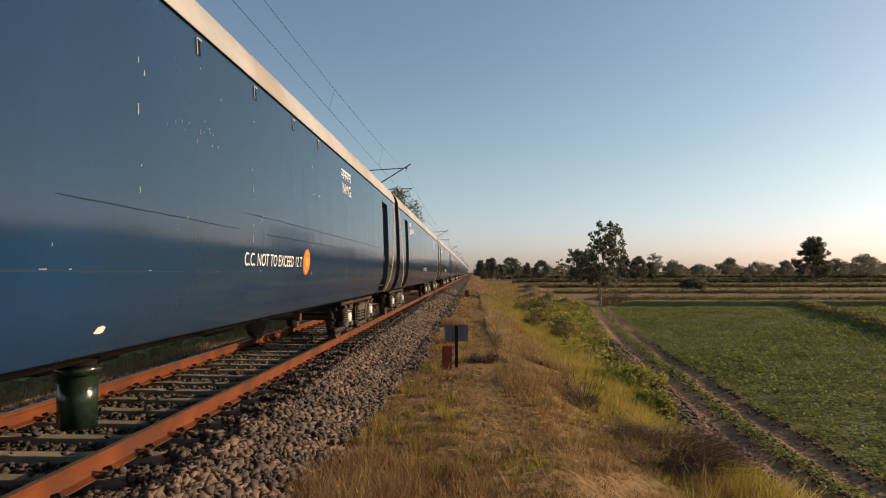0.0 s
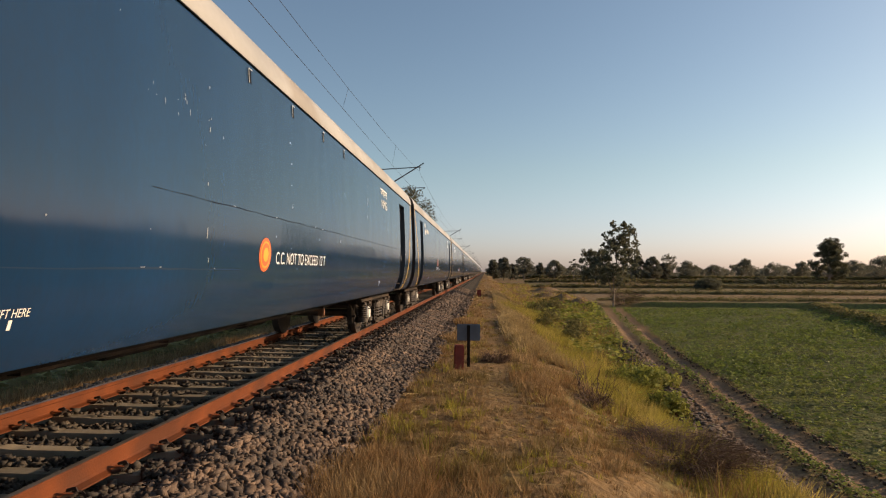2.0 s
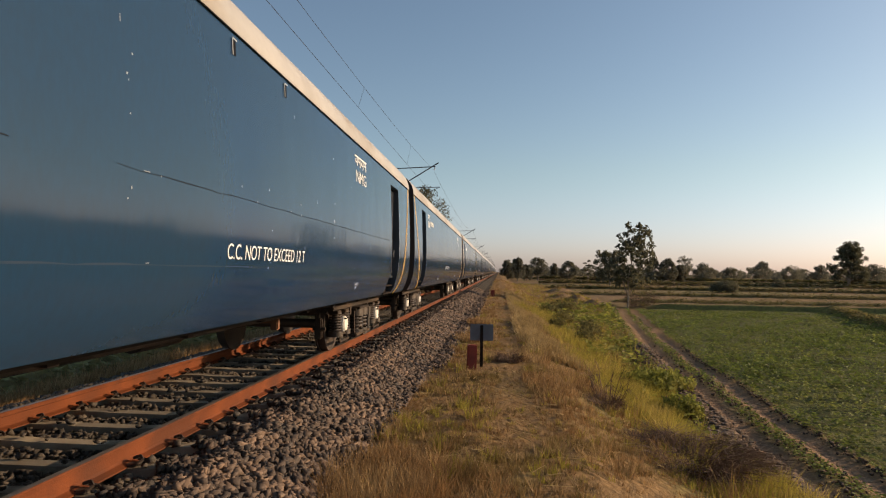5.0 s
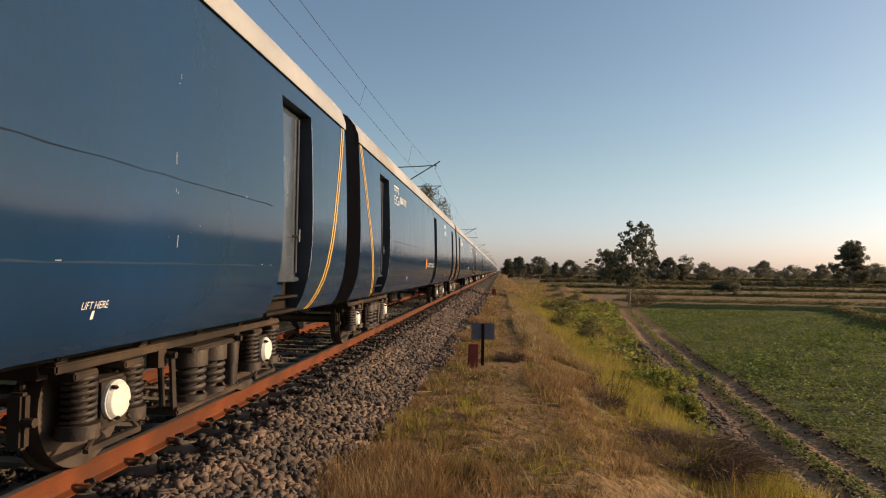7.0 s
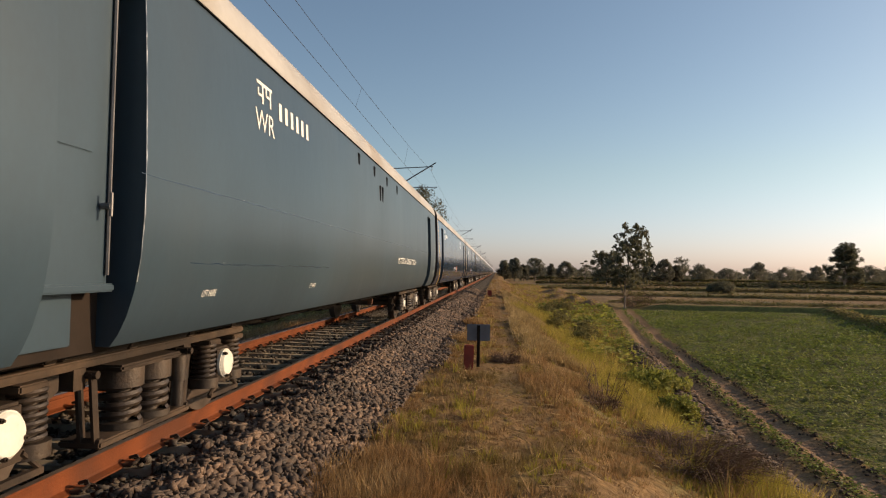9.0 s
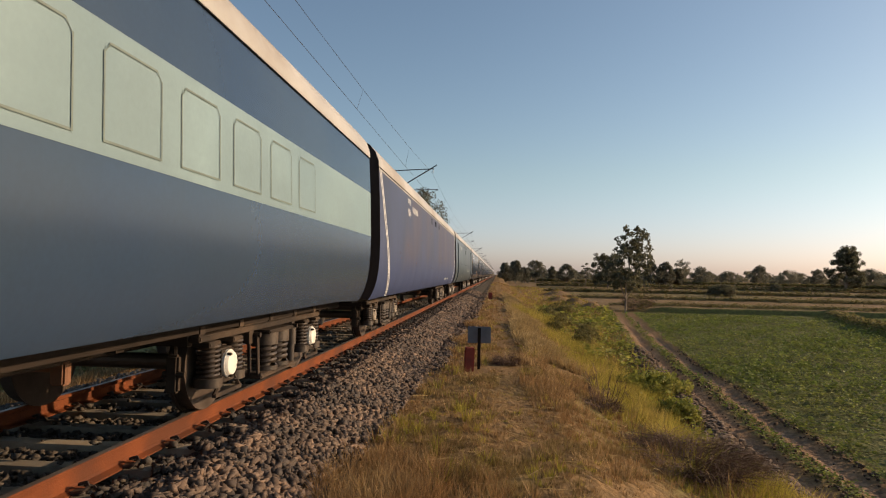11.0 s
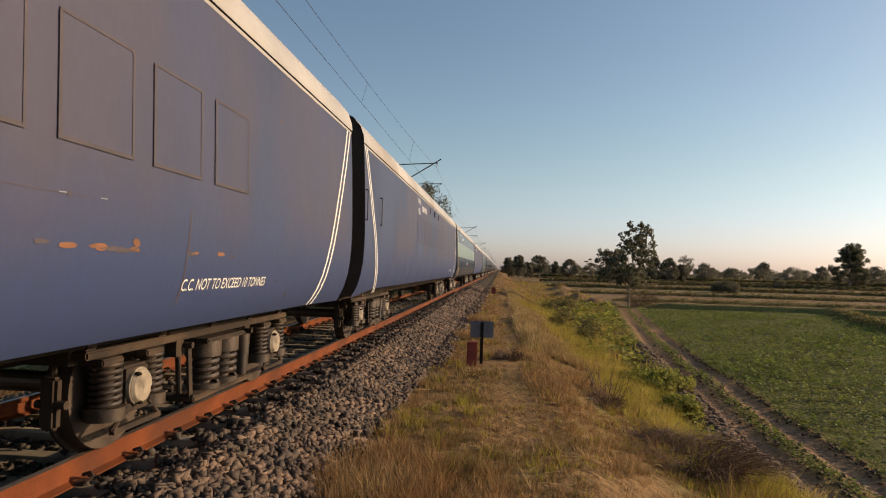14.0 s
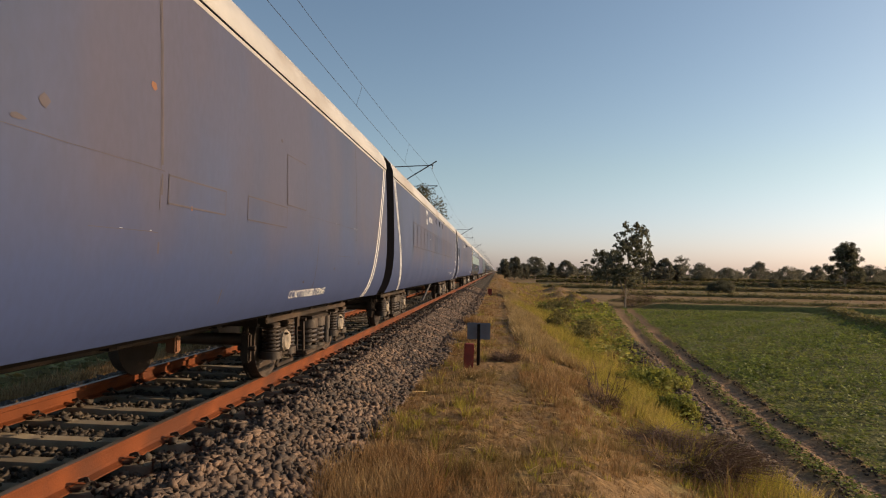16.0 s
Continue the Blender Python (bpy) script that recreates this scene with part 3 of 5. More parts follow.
def bogie_meshes():
    def keep(name, bm, mat, smooth=False):
        me = bpy.data.meshes.new(name)
        bm.to_mesh(me)
        bm.free()
        me.materials.append(mat)
        if smooth:
            me.polygons.foreach_set("use_smooth", [True] * len(me.polygons))
            me.set_sharp_from_angle(angle=radians(42))
        BOGIE[name] = me

    bm = bmesh.new()                # side frame along one side, at x = 0
    box(bm, -0.07, 0.055, -1.95, 1.95, 0.715, 0.775, 0.012)
    box(bm, -0.08, 0.03, -0.85, 0.85, 0.78, 0.87, 0.012)
    for y in (-1.72, -1.18, 1.18, 1.72):
        box(bm, -0.10, 0.10, y - 0.12, y + 0.12, 0.66, 0.71, 0.01)
    for y in (-0.72, 0.72):
        box(bm, -0.05, 0.05, y - 0.06, y + 0.06, 0.58, 0.72)
    for y in (-1.9, -1.0, -0.1, 0.8, 1.7):
        box(bm, -0.075, 0.05, y - 0.05, y + 0.07, 0.78, 0.90, 0.01)
    keep("side_frame", bm, M["under"])
    bm = bmesh.new()
    coil(bm, 0, 0, 0.34, 0.68, 0.095, 0.018, 7.5)
    rod(bm, (0, 0, 0.27), (0, 0, 0.36), 0.135, seg=16)
    rod(bm, (0, 0, 0.30), (0, 0, 0.66), 0.06, seg=12)
    keep("axle_spring", bm, M["spring"], True)
    bm = bmesh.new()
    coil(bm, 0, 0, 0.27, 0.55, 0.128, 0.027, 4.2, 16)
    rod(bm, (0, 0, 0.22), (0, 0, 0.27), 0.165, seg=16)
    rod(bm, (0, 0, 0.27), (0, 0, 0.53), 0.085, seg=12)
    rod(bm, (0, 0, 0.52), (0, 0, 0.66), 0.165, seg=18)
    keep("bolster_spring", bm, M["spring"], True)
    bm = bmesh.new()                # painted axle-box cover, facing +x
    rod(bm, (-0.26, 0, 0.46), (0, 0, 0.46), 0.14, seg=24)
    rod(bm, (0, 0, 0.46), (0.028, 0, 0.46), 0.134, 0.112, seg=24)
    bmesh.ops.bevel(bm, geom=[e for e in bm.edges if e.calc_length() < 0.05], offset=0.004, segments=1, affect="EDGES")
    keep("axle_cover", bm, M["disc"])
    BOGIE["dirty_axle_cover"] = BOGIE["axle_cover"].copy()
    BOGIE["dirty_axle_cover"].materials.clear()
    BOGIE["dirty_axle_cover"].materials.append(M["dirty_disc"])
    bm = bmesh.new()
    rod(bm, (0, 0, 0), (0.034, 0, 0), 0.015, seg=6)
    rod(bm, (0.034, 0, 0), (0.046, 0, 0), 0.008, seg=6)
    keep("cover_bolt", bm, M["under"])
    bm = bmesh.new()                # axle-box wing with its safety bracket
    box(bm, -0.22, -0.04, -0.36, 0.36, 0.28, 0.36, 0.012)
    box(bm, -0.22, -0.05, -0.16, 0.16, 0.30, 0.62, 0.02)
    box(bm, -0.06, -0.02, -0.30, 0.30, 0.17, 0.21)
    rod(bm, (-0.04, -0.30, 0.19), (-0.04, -0.14, 0.33), 0.018, seg=6)
    rod(bm, (-0.04, 0.30, 0.19), (-0.04, 0.14, 0.33), 0.018, seg=6)
    keep("axle_box", bm, M["under"])
    bm = bmesh.new()                # swing link: a pair of leaning flat bars
    for dx in (-0.05, 0.05):
        m = Matrix.Translation((dx, 0, 0.44)) @ Matrix.Rotation(radians(7), 4, "X")
        bmesh.ops.create_cube(bm, size=1, matrix=m @ Matrix.Diagonal((0.022, 0.06, 0.50, 1)))
    rod(bm, (-0.09, 0.03, 0.21), (0.09, 0.03, 0.21), 0.028, seg=8)
    rod(bm, (-0.09, -0.03, 0.67), (0.09, -0.03, 0.67), 0.028, seg=8)
    keep("swing_link", bm, M["under"])
    bm = bmesh.new()                # lower plank and upper bolster end
    box(bm, -0.16, 0.14, -0.62, 0.62, 0.17, 0.22, 0.012)
    box(bm, -0.14, 0.16, -0.42, 0.42, 0.655, 0.70, 0.015)
    keep("spring_plank", bm, M["under"])
    bm = bmesh.new()
    rod(bm, (0, 0, 0.24), (0, 0, 0.45), 0.05, seg=12)
    rod(bm, (0, 0, 0.45), (0, 0, 0.66), 0.068, seg=12)
    keep("damper", bm, M["spring"], True)
    bm = bmesh.new()                # one wheel, flange towards -x
    rod(bm, (-0.065, 0, 0.457), (0.065, 0, 0.457), 0.457, seg=40)
    rod(bm, (-0.09, 0, 0.457), (-0.065, 0, 0.457), 0.487, seg=40)
    rod(bm, (0.065, 0, 0.457), (0.105, 0, 0.457), 0.13, seg=20)
    keep("wheel", bm, M["wheel"])
    keep("axle", rod(bmesh.new(), (-1.15, 0, 0.457), (1.15, 0, 0.457), 0.08, seg=16), M["wheel"])
    bm = bmesh.new()                # brake hanger and block beside a wheel
    box(bm, -0.06, 0.06, -0.05, 0.03, 0.25, 0.60, 0.02)
    rod(bm, (0, 0.02, 0.58), (0, -0.02, 0.85), 0.02, seg=6)
    rod(bm, (-0.09, -0.02, 0.42), (0.12, -0.02, 0.42), 0.03, seg=8)
    keep("brake_block", bm, M["under"])
    bm = bmesh.new()
    box(bm, -1.0, 1.0, -0.22, 0.22, 0.62, 0.86, 0.02)
    keep("bolster", bm, M["under"])
    keep("headstock", box(bmesh.new(), -1.0, 1.0, -0.05, 0.05, 0.68, 0.80), M["under"])


bogie_meshes()


def add_bogie(coach, yc, dark_covers=False):
    bogie = new("bogie", BOGIE["bolster"])
    bogie.parent = coach
    bogie.matrix_basis = pose(0, yc, 0)
    bogie["label"] = "grimy cast bogie with coil springs"

    def put(name, x, y, rz=0):
        o = new(name.replace("dirty_", ""), BOGIE[name])
        o.parent = bogie
        o.matrix_basis = pose(x, y, 0, 0, 0, rz)
        return o

    for s in (-1, 1):
        put("side_frame", s * 1.06, 0)
    for ya in (-1.40, 1.40):
        put("axle", 0, ya)
        put("wheel", 0.865, ya)
        put("wheel", -0.865, ya, 180)
        put("dirty_axle_cover" if dark_covers else "axle_cover", 1.17, ya)
        put("axle_box", 1.19, ya)
        for dy, dz in ((-0.075, 0.10), (-0.04, -0.115), (0.105, -0.03)):
            put("cover_bolt", 1.175, ya + dy).location.z = 0.46 + dz
        for d in (-0.27, 0.27):
            put("axle_spring", 1.07, ya + d)
        put("brake_block", 0.86, ya - math.copysign(0.52, ya))
        put("brake_block", 0.86, ya + math.copysign(0.52, ya))
    for y in (-1.92, 1.92):
        put("headstock", 0, y)
    put("spring_plank", 1.06, 0)
    for y in (-0.19, 0.2):
        put("bolster_spring", 1.06, y)
    put("damper", 1.17, 0.45)
    for y, r in ((-0.62, 0), (0.62, 180)):
        put("swing_link", 1.10, y, r)
    return bogie


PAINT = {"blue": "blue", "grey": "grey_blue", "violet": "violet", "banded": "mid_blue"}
LEAD_Y, TAIL_Y = -HALF, -PITCH + HALF


def coach_body(root, paint, doors, bays):
    """Side walls with real door openings, ends, roof."""
    ys = sorted({LEAD_Y, TAIL_Y, LEAD_Y - 1.5, TAIL_Y + 1.5, *[v for d in doors for v in d], *np.linspace(TAIL_Y, LEAD_Y, 12)[1:-1]})
    bm = bmesh.new()
    for s in (1, -1):
        grid = [[bm.verts.new((s * x, y, z)) for x, z in zip(SIDE_X, SIDE_Z)] for y in ys]
        for i in range(len(ys) - 1):
            mid = (ys[i] + ys[i + 1]) / 2
            hole = s > 0 and any(a < mid < b for a, b in doors)
            for j in range(len(SIDE_Z) - 1):
                if hole and SIDE_Z[j + 1] < 3.2:
                    continue
                f = (grid[i][j], grid[i + 1][j], grid[i + 1][j + 1], grid[i][j + 1])
                bm.faces.new(f if s > 0 else f[::-1])
    if bays:                        # side plates cut short between the ends
        for v in bm.verts:
            if v.co.z < bays and TAIL_Y + 1.2 < v.co.y < LEAD_Y - 1.2:
                v.co.z = bays + 0.02 * (v.co.z - bays)
                v.co.x = math.copysign(side_x(v.co.z), v.co.x)
    if paint == "violet":           # lower edge hangs a little at the ends
        for v in bm.verts:
            if v.co.z < 0.9 and min(abs(v.co.y - LEAD_Y), abs(v.co.y - TAIL_Y)) < 0.1:
                v.co.z -= 0.02
    bmesh.ops.remove_doubles(bm, verts=bm.verts, dist=1e-5)
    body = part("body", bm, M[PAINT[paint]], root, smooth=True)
    # sharp frames round the openings
    for a, b in doors:
        mid = 3.16
        bm = bmesh.new()
        for y in (a, b):          # jambs reach inwards
            for j in range(len(SIDE_Z) - 2):
                z0, z1 = SIDE_Z[j], SIDE_Z[j + 1]
                bm.faces.new([bm.verts.new(p) for p in ((SIDE_X[j], y, z0), (1.30, y, z0), (1.30, y, z1), (SIDE_X[j + 1], y, z1))])
        bm.faces.new([bm.verts.new(p) for p in ((side_x(mid), a, mid), (side_x(mid), b, mid), (1.30, b, mid), (1.30, a, mid))])
        part("door_frame", bm, M["jamb"] if paint == "blue" else M[PAINT[paint]], root)
        bm = bmesh.new()
        box(bm, 1.42, 1.46, a + 0.002, b - 0.11, 1.27, 3.155, 0.008)
        box(bm, 1.40, 1.50, a + 0.002, b - 0.09, 1.24, 1.29, 0.01)
        box(bm, 1.456, 1.47, a + 0.16, b - 0.3, 2.05, 2.85, 0.006)
        leaf = part("door", bm, M["leaf_door"] if paint == "blue" else M[PAINT[paint]], root, "recessed steel door leaf, closed")
        bm = bmesh.new()
        rod(bm, (1.47, b - 0.2, 1.75), (1.53, b - 0.2, 1.75), 0.02)
        rod(bm, (1.53, b - 0.2, 1.69), (1.53, b - 0.2, 1.83), 0.011)
        part("handle", bm, M["steel"], leaf)
        # black back sheet: the shade inside the door recess given as colour
        bm = box(bmesh.new(), 1.30, 1.33, a, b, 0.86, 3.15)
        if paint == "blue":
            box(bm, 1.30, 1.46, a + 0.02, b - 0.02, 0.90, 0.93)
            box(bm, 1.30, 1.47, a + 0.02, b - 0.02, 1.06, 1.085)
        part("footstep", bm, M["black"], root, "black recess back with footstep, shade of the hollow in its colour")
        part("step_panel", box(bmesh.new(), 1.35, 1.375, a + 0.02, b - 0.30, 0.93 if paint != "blue" else 1.09, 1.235, 0.006), M[PAINT[paint]], root, "painted plate under the door leaf")
        part("door_rod", rod(bmesh.new(), (1.475, b - 0.135, 1.34), (1.475, b - 0.135, 3.1), 0.012, seg=6), M["steel"], leaf)
        r = random.Random(int(a * 100))
        bm, prev, z = bmesh.new(), None, 1.30
        while z < 3.15:               # paint worn to bright metal along the edge of the opening
            w = r.uniform(0.002, 0.012)
            now = [bm.verts.new((side_x(z) + 0.004, b - 0.003, z)), bm.verts.new((side_x(z) + 0.004, b + w, z))]
            if prev:
                bm.faces.new((prev[0], prev[1], now[1], now[0]))
            prev, z = now, z + r.uniform(0.02, 0.07)
        part("worn_edge", bm, M["worn_metal"], root, "bright worn edge of the door opening")
    # roof
    bm = bmesh.new()
    prof = ROOF + [(-x, z) for x, z in ROOF[::-1]]
    rows = [[bm.verts.new((x, y, z)) for x, z in prof] for y in np.linspace(TAIL_Y - 0.03, LEAD_Y + 0.03, 14)]
    for a, b in zip(rows, rows[1:]):
        for k in range(len(prof) - 1):
            bm.faces.new((a[k], a[k + 1], b[k + 1], b[k]))
    bmesh.ops.recalc_face_normals(bm, faces=bm.faces)
    roof = part("roof", bm, M["roof"], root, "cream-white weathered roof", True)
    bm = bmesh.new()
    box(bm, 1.545, 1.576, TAIL_Y, LEAD_Y, 3.372, 3.384)
    part("rain_gutter", bm, M["seam"], root)
    if paint == "violet":           # roof paint carried down over the cantrail
        part("cantrail", bar(bmesh.new(), TAIL_Y, LEAD_Y, 3.335, 3.374, 0.004, 8, 1), M["roof"], root)
    # ends, black, with bellows, buffers
    for y, s in ((LEAD_Y, 1), (TAIL_Y, -1)):
        bm = bmesh.new()
        full = list(zip(SIDE_X, SIDE_Z)) + ROOF[2:]
        ring = full + [(-x, z) for x, z in full[::-1]]
        bm.faces.new([bm.verts.new((x * 0.999, y - s * 0.006, z)) for x, z in ring])
        part("end_wall", bm, M["end_black"], root)
        bm = bmesh.new()
        for k in range(4):
            box(bm, -0.62, 0.62, y + s * (0.02 + 0.1 * k) - 0.035, y + s * (0.02 + 0.1 * k) + 0.035, 1.15, 3.35, 0.02)
        part("gangway_bellows", bm, M["end_black"], root)
        for x in (-0.98, 0.98):
            bm = bmesh.new()
            rod(bm, (x, y, 1.09), (x, y + s * 0.36, 1.09), 0.10, seg=14)
            rod(bm, (x, y + s * 0.36, 1.09), (x, y + s * 0.40, 1.09), 0.22, seg=20)
            part("buffer", bm, M["under"], root)
        bm = bmesh.new()
        rod(bm, (1.28, y, 1.75), (1.28, y + s * 0.03, 1.75), 0.17, seg=20)
        part("end_plate", bm, M["under"], root, "round grey plate on the end wall")
    return body


def underframe(root, seed, drum=False, pipe=False, dark=False):
    r = random.Random(seed)
    bm = bmesh.new()
    for x in (-1.05, 1.05):
        box(bm, x - 0.05, x + 0.05, TAIL_Y + 0.05, LEAD_Y - 0.05, 0.80, 0.90)
    box(bm, -0.25, 0.25, TAIL_Y, LEAD_Y, 0.72, 0.92)
    box(bm, -1.3, 1.3, TAIL_Y + 0.02, LEAD_Y - 0.02, 0.90, 0.94)
    for i in range(12):
        y = TAIL_Y + 0.9 + i * 1.78
        box(bm, -1.02, 1.02, y - 0.05, y + 0.05, 0.76, 0.90)
    part("underframe", bm, M["black"], root)
    for yb in (-PITCH / 2 + 7.47, -PITCH / 2 - 7.40):
        add_bogie(root, yb, dark)
    bm = bmesh.new()
    rod(bm, (-0.2, -9.2, 0.62), (-0.2, -8.3, 0.62), 0.18, seg=18)
    rod(bm, (-0.2, -8.3, 0.62), (-0.2, -7.2, 0.62), 0.035, seg=8)
    part("brake_cylinder", bm, M["under"], root)
    bm = bmesh.new()
    box(bm, -1.15, -0.35, -12.6, -11.2, 0.40, 0.76, 0.02)
    part("battery_box", bm, M["black"], root)
    for y in (-6.6, -15.6):
        bm = bmesh.new()
        rod(bm, (0.3, y, 0.60), (0.3, y + 0.9, 0.64), 0.018, seg=6)
        rod(bm, (-0.5, y, 0.58), (0.5, y, 0.60), 0.022, seg=6)
        box(bm, 0.42, 0.54, y - 0.05, y + 0.05, 0.48, 0.66, 0.015)
        part("brake_rigging", bm, M["rust"], root, "rust-red brake lever under the floor")
    bm = bmesh.new()
    rod(bm, (0.5, TAIL_Y + 0.5, 0.66), (0.5, LEAD_Y - 0.5, 0.66), 0.025, seg=6)
    part("air_pipe", bm, M["under"], root)
    if drum:
        bm = bmesh.new()
        rod(bm, (0.35, drum, 0.06), (0.35, drum, 0.52), 0.16, seg=20)
        rod(bm, (0.35, drum, 0.52), (0.35, drum, 0.60), 0.19, seg=20)
        tank = part("hanging_tank", bm, M["green_tank"], root, "dark green enamelled tank under the floor", True)
        part("cap", rod(bmesh.new(), (0.35, drum, 0.60), (0.35, drum, 0.72), 0.15, seg=20), M["under"], tank)
    if pipe:
        bm = bmesh.new()
        rod(bm, (1.1, pipe, 0.88), (0.8, pipe - 0.25, 0.12), 0.05, 0.05, seg=10)
        part("drain_pipe", bm, M["steel"], root, "slanting pale drain pipe under the floor")


def stripes(root, mat, lead=True, tail=True, straight=False, lift=0.004, broad=False):
    """Two thin bands that lean down each end of the side."""
    for on, base in ((lead, LEAD_Y), (tail, TAIL_Y)):
        if not on:
            continue
        s = -1 if base == LEAD_Y else 1
        zs = [3.37, 2.9, 2.4, 2.0, 1.7, 1.45, 1.25, 1.08, 0.97, 0.90]
        d = [0.06, 0.24, 0.44, 0.60, 0.72, 0.83, 0.93, 1.03, 1.10, 1.16]
        gap, wide = 0.10, 0.045
        if straight and s < 0:
            d = [0.04, 0.29, 0.56, 0.78, 0.93, 1.05, 1.13, 1.20, 1.25, 1.27]
            gap, wide = 0.16, 0.055
        if broad:
            d = [0.06, 0.27, 0.50, 0.70, 0.94, 1.09, 1.19, 1.29, 1.37, 1.42]
            gap, wide = 0.15, 0.07
        elif s > 0:
            d = [0.05, 0.26, 0.50, 0.72, 0.88, 1.02, 1.17, 1.34, 1.5, 1.62]
        if s > 0 and mat == M["white"]:
            gap, wide = 0.13, 0.055
        cuts = sorted({*zs, *SIDE_Z[:-1], *np.linspace(2.015, 2.77, 6)}, reverse=True)
        ds = [float(np.interp(-z, [-v for v in zs], d)) for z in cuts]
        for off in (0.0, gap):
            bm = bmesh.new()
            for (z0, d0), (z1, d1) in zip(zip(cuts, ds), list(zip(cuts, ds))[1:]):
                on_side(bm, [((base + s * (d0 + off), z0), (base + s * (d0 + off + wide), z0), (base + s * (d1 + off + wide), z1), (base + s * (d1 + off), z1))], lift)
            part("stripe", bm, mat, root)


def emblem(root, y, z, r=0.17):
    for k, (rad, mat) in enumerate(((1.0, "orange"), (0.80, "yellow"), (0.68, "orange"), (0.42, "yellow"))):
        bm = bmesh.new()
        c = [(y + r * rad * math.cos(a), z + r * rad * math.sin(a)) for a in (2 * math.pi * i / 28 for i in range(28))]
        bm.faces.new([bm.verts.new((side_x(zz) + 0.004 + 0.0025 * k, yy, zz)) for yy, zz in c])
        part("emblem", bm, M[mat], root, "round orange and yellow emblem")


def marking(root, name, fill):
    bm = bmesh.new()
    fill(bm)
    if name in ("number_mark", "letter_mark"):      # each bar a part of its own
        for f in list(bm.faces):
            one = bmesh.new()
            one.faces.new([one.verts.new(v.co) for v in f.verts])
            ob = part(name, one, M["white"], root)
        bm.free()
        return ob
    return part(name, bm, M["white"], root)


def seams(root, mat, rows, lift=0.002, h=0.008, wave=0.006):
    """Lapped sheet joints: thin, a little wavy and broken, with bright worn spots on them."""
    for z, y0, y1 in rows:
        r = random.Random(int(z * 1000 + y0 * 37))
        dark, worn = bmesh.new(), bmesh.new()
        ys = [y0]
        while ys[-1] < y1:
            ys.append(min(ys[-1] + r.uniform(0.10, 0.32), y1))
        prev = None
        for y in ys:
            a = z + wave * r.uniform(-1, 1)
            k = h * r.uniform(0.35, 1.2)
            now = [dark.verts.new((side_x(v) + lift, y, v)) for v in (a, a + k)]
            if prev:
                dark.faces.new((prev[0], now[0], now[1], prev[1]))
            prev = now
            if r.random() < 0.12:
                b, k = y + r.uniform(0, 0.1), r.uniform(0.02, 0.07)
                on_side(worn, [((b, a + h), (b + k, a + h), (b + k, a + h + 0.006), (b, a + h + 0.004))], lift + 0.001)
        ob = part("panel_seam", dark, mat, root)
        if len(worn.faces):
            part("worn_edge", worn, M["chip"], ob)["kind"] = "stuff"
        else:
            worn.free()


def coach(paint, label, doors, **kw):
    root = tagged(new("railway_coach"), label, "railway coach", group="coaches of the train")
    coach_body(root, paint, doors, kw.get("raised", 0))
    underframe(root, kw.get("seed", 1), kw.get("drum"), kw.get("pipe"), paint == "violet")
    return root


LEAD_DOOR, TAIL_DOOR, MID_DOOR = (-3.08, -2.10), (-20.15, -19.18), (-10.65, -9.75)


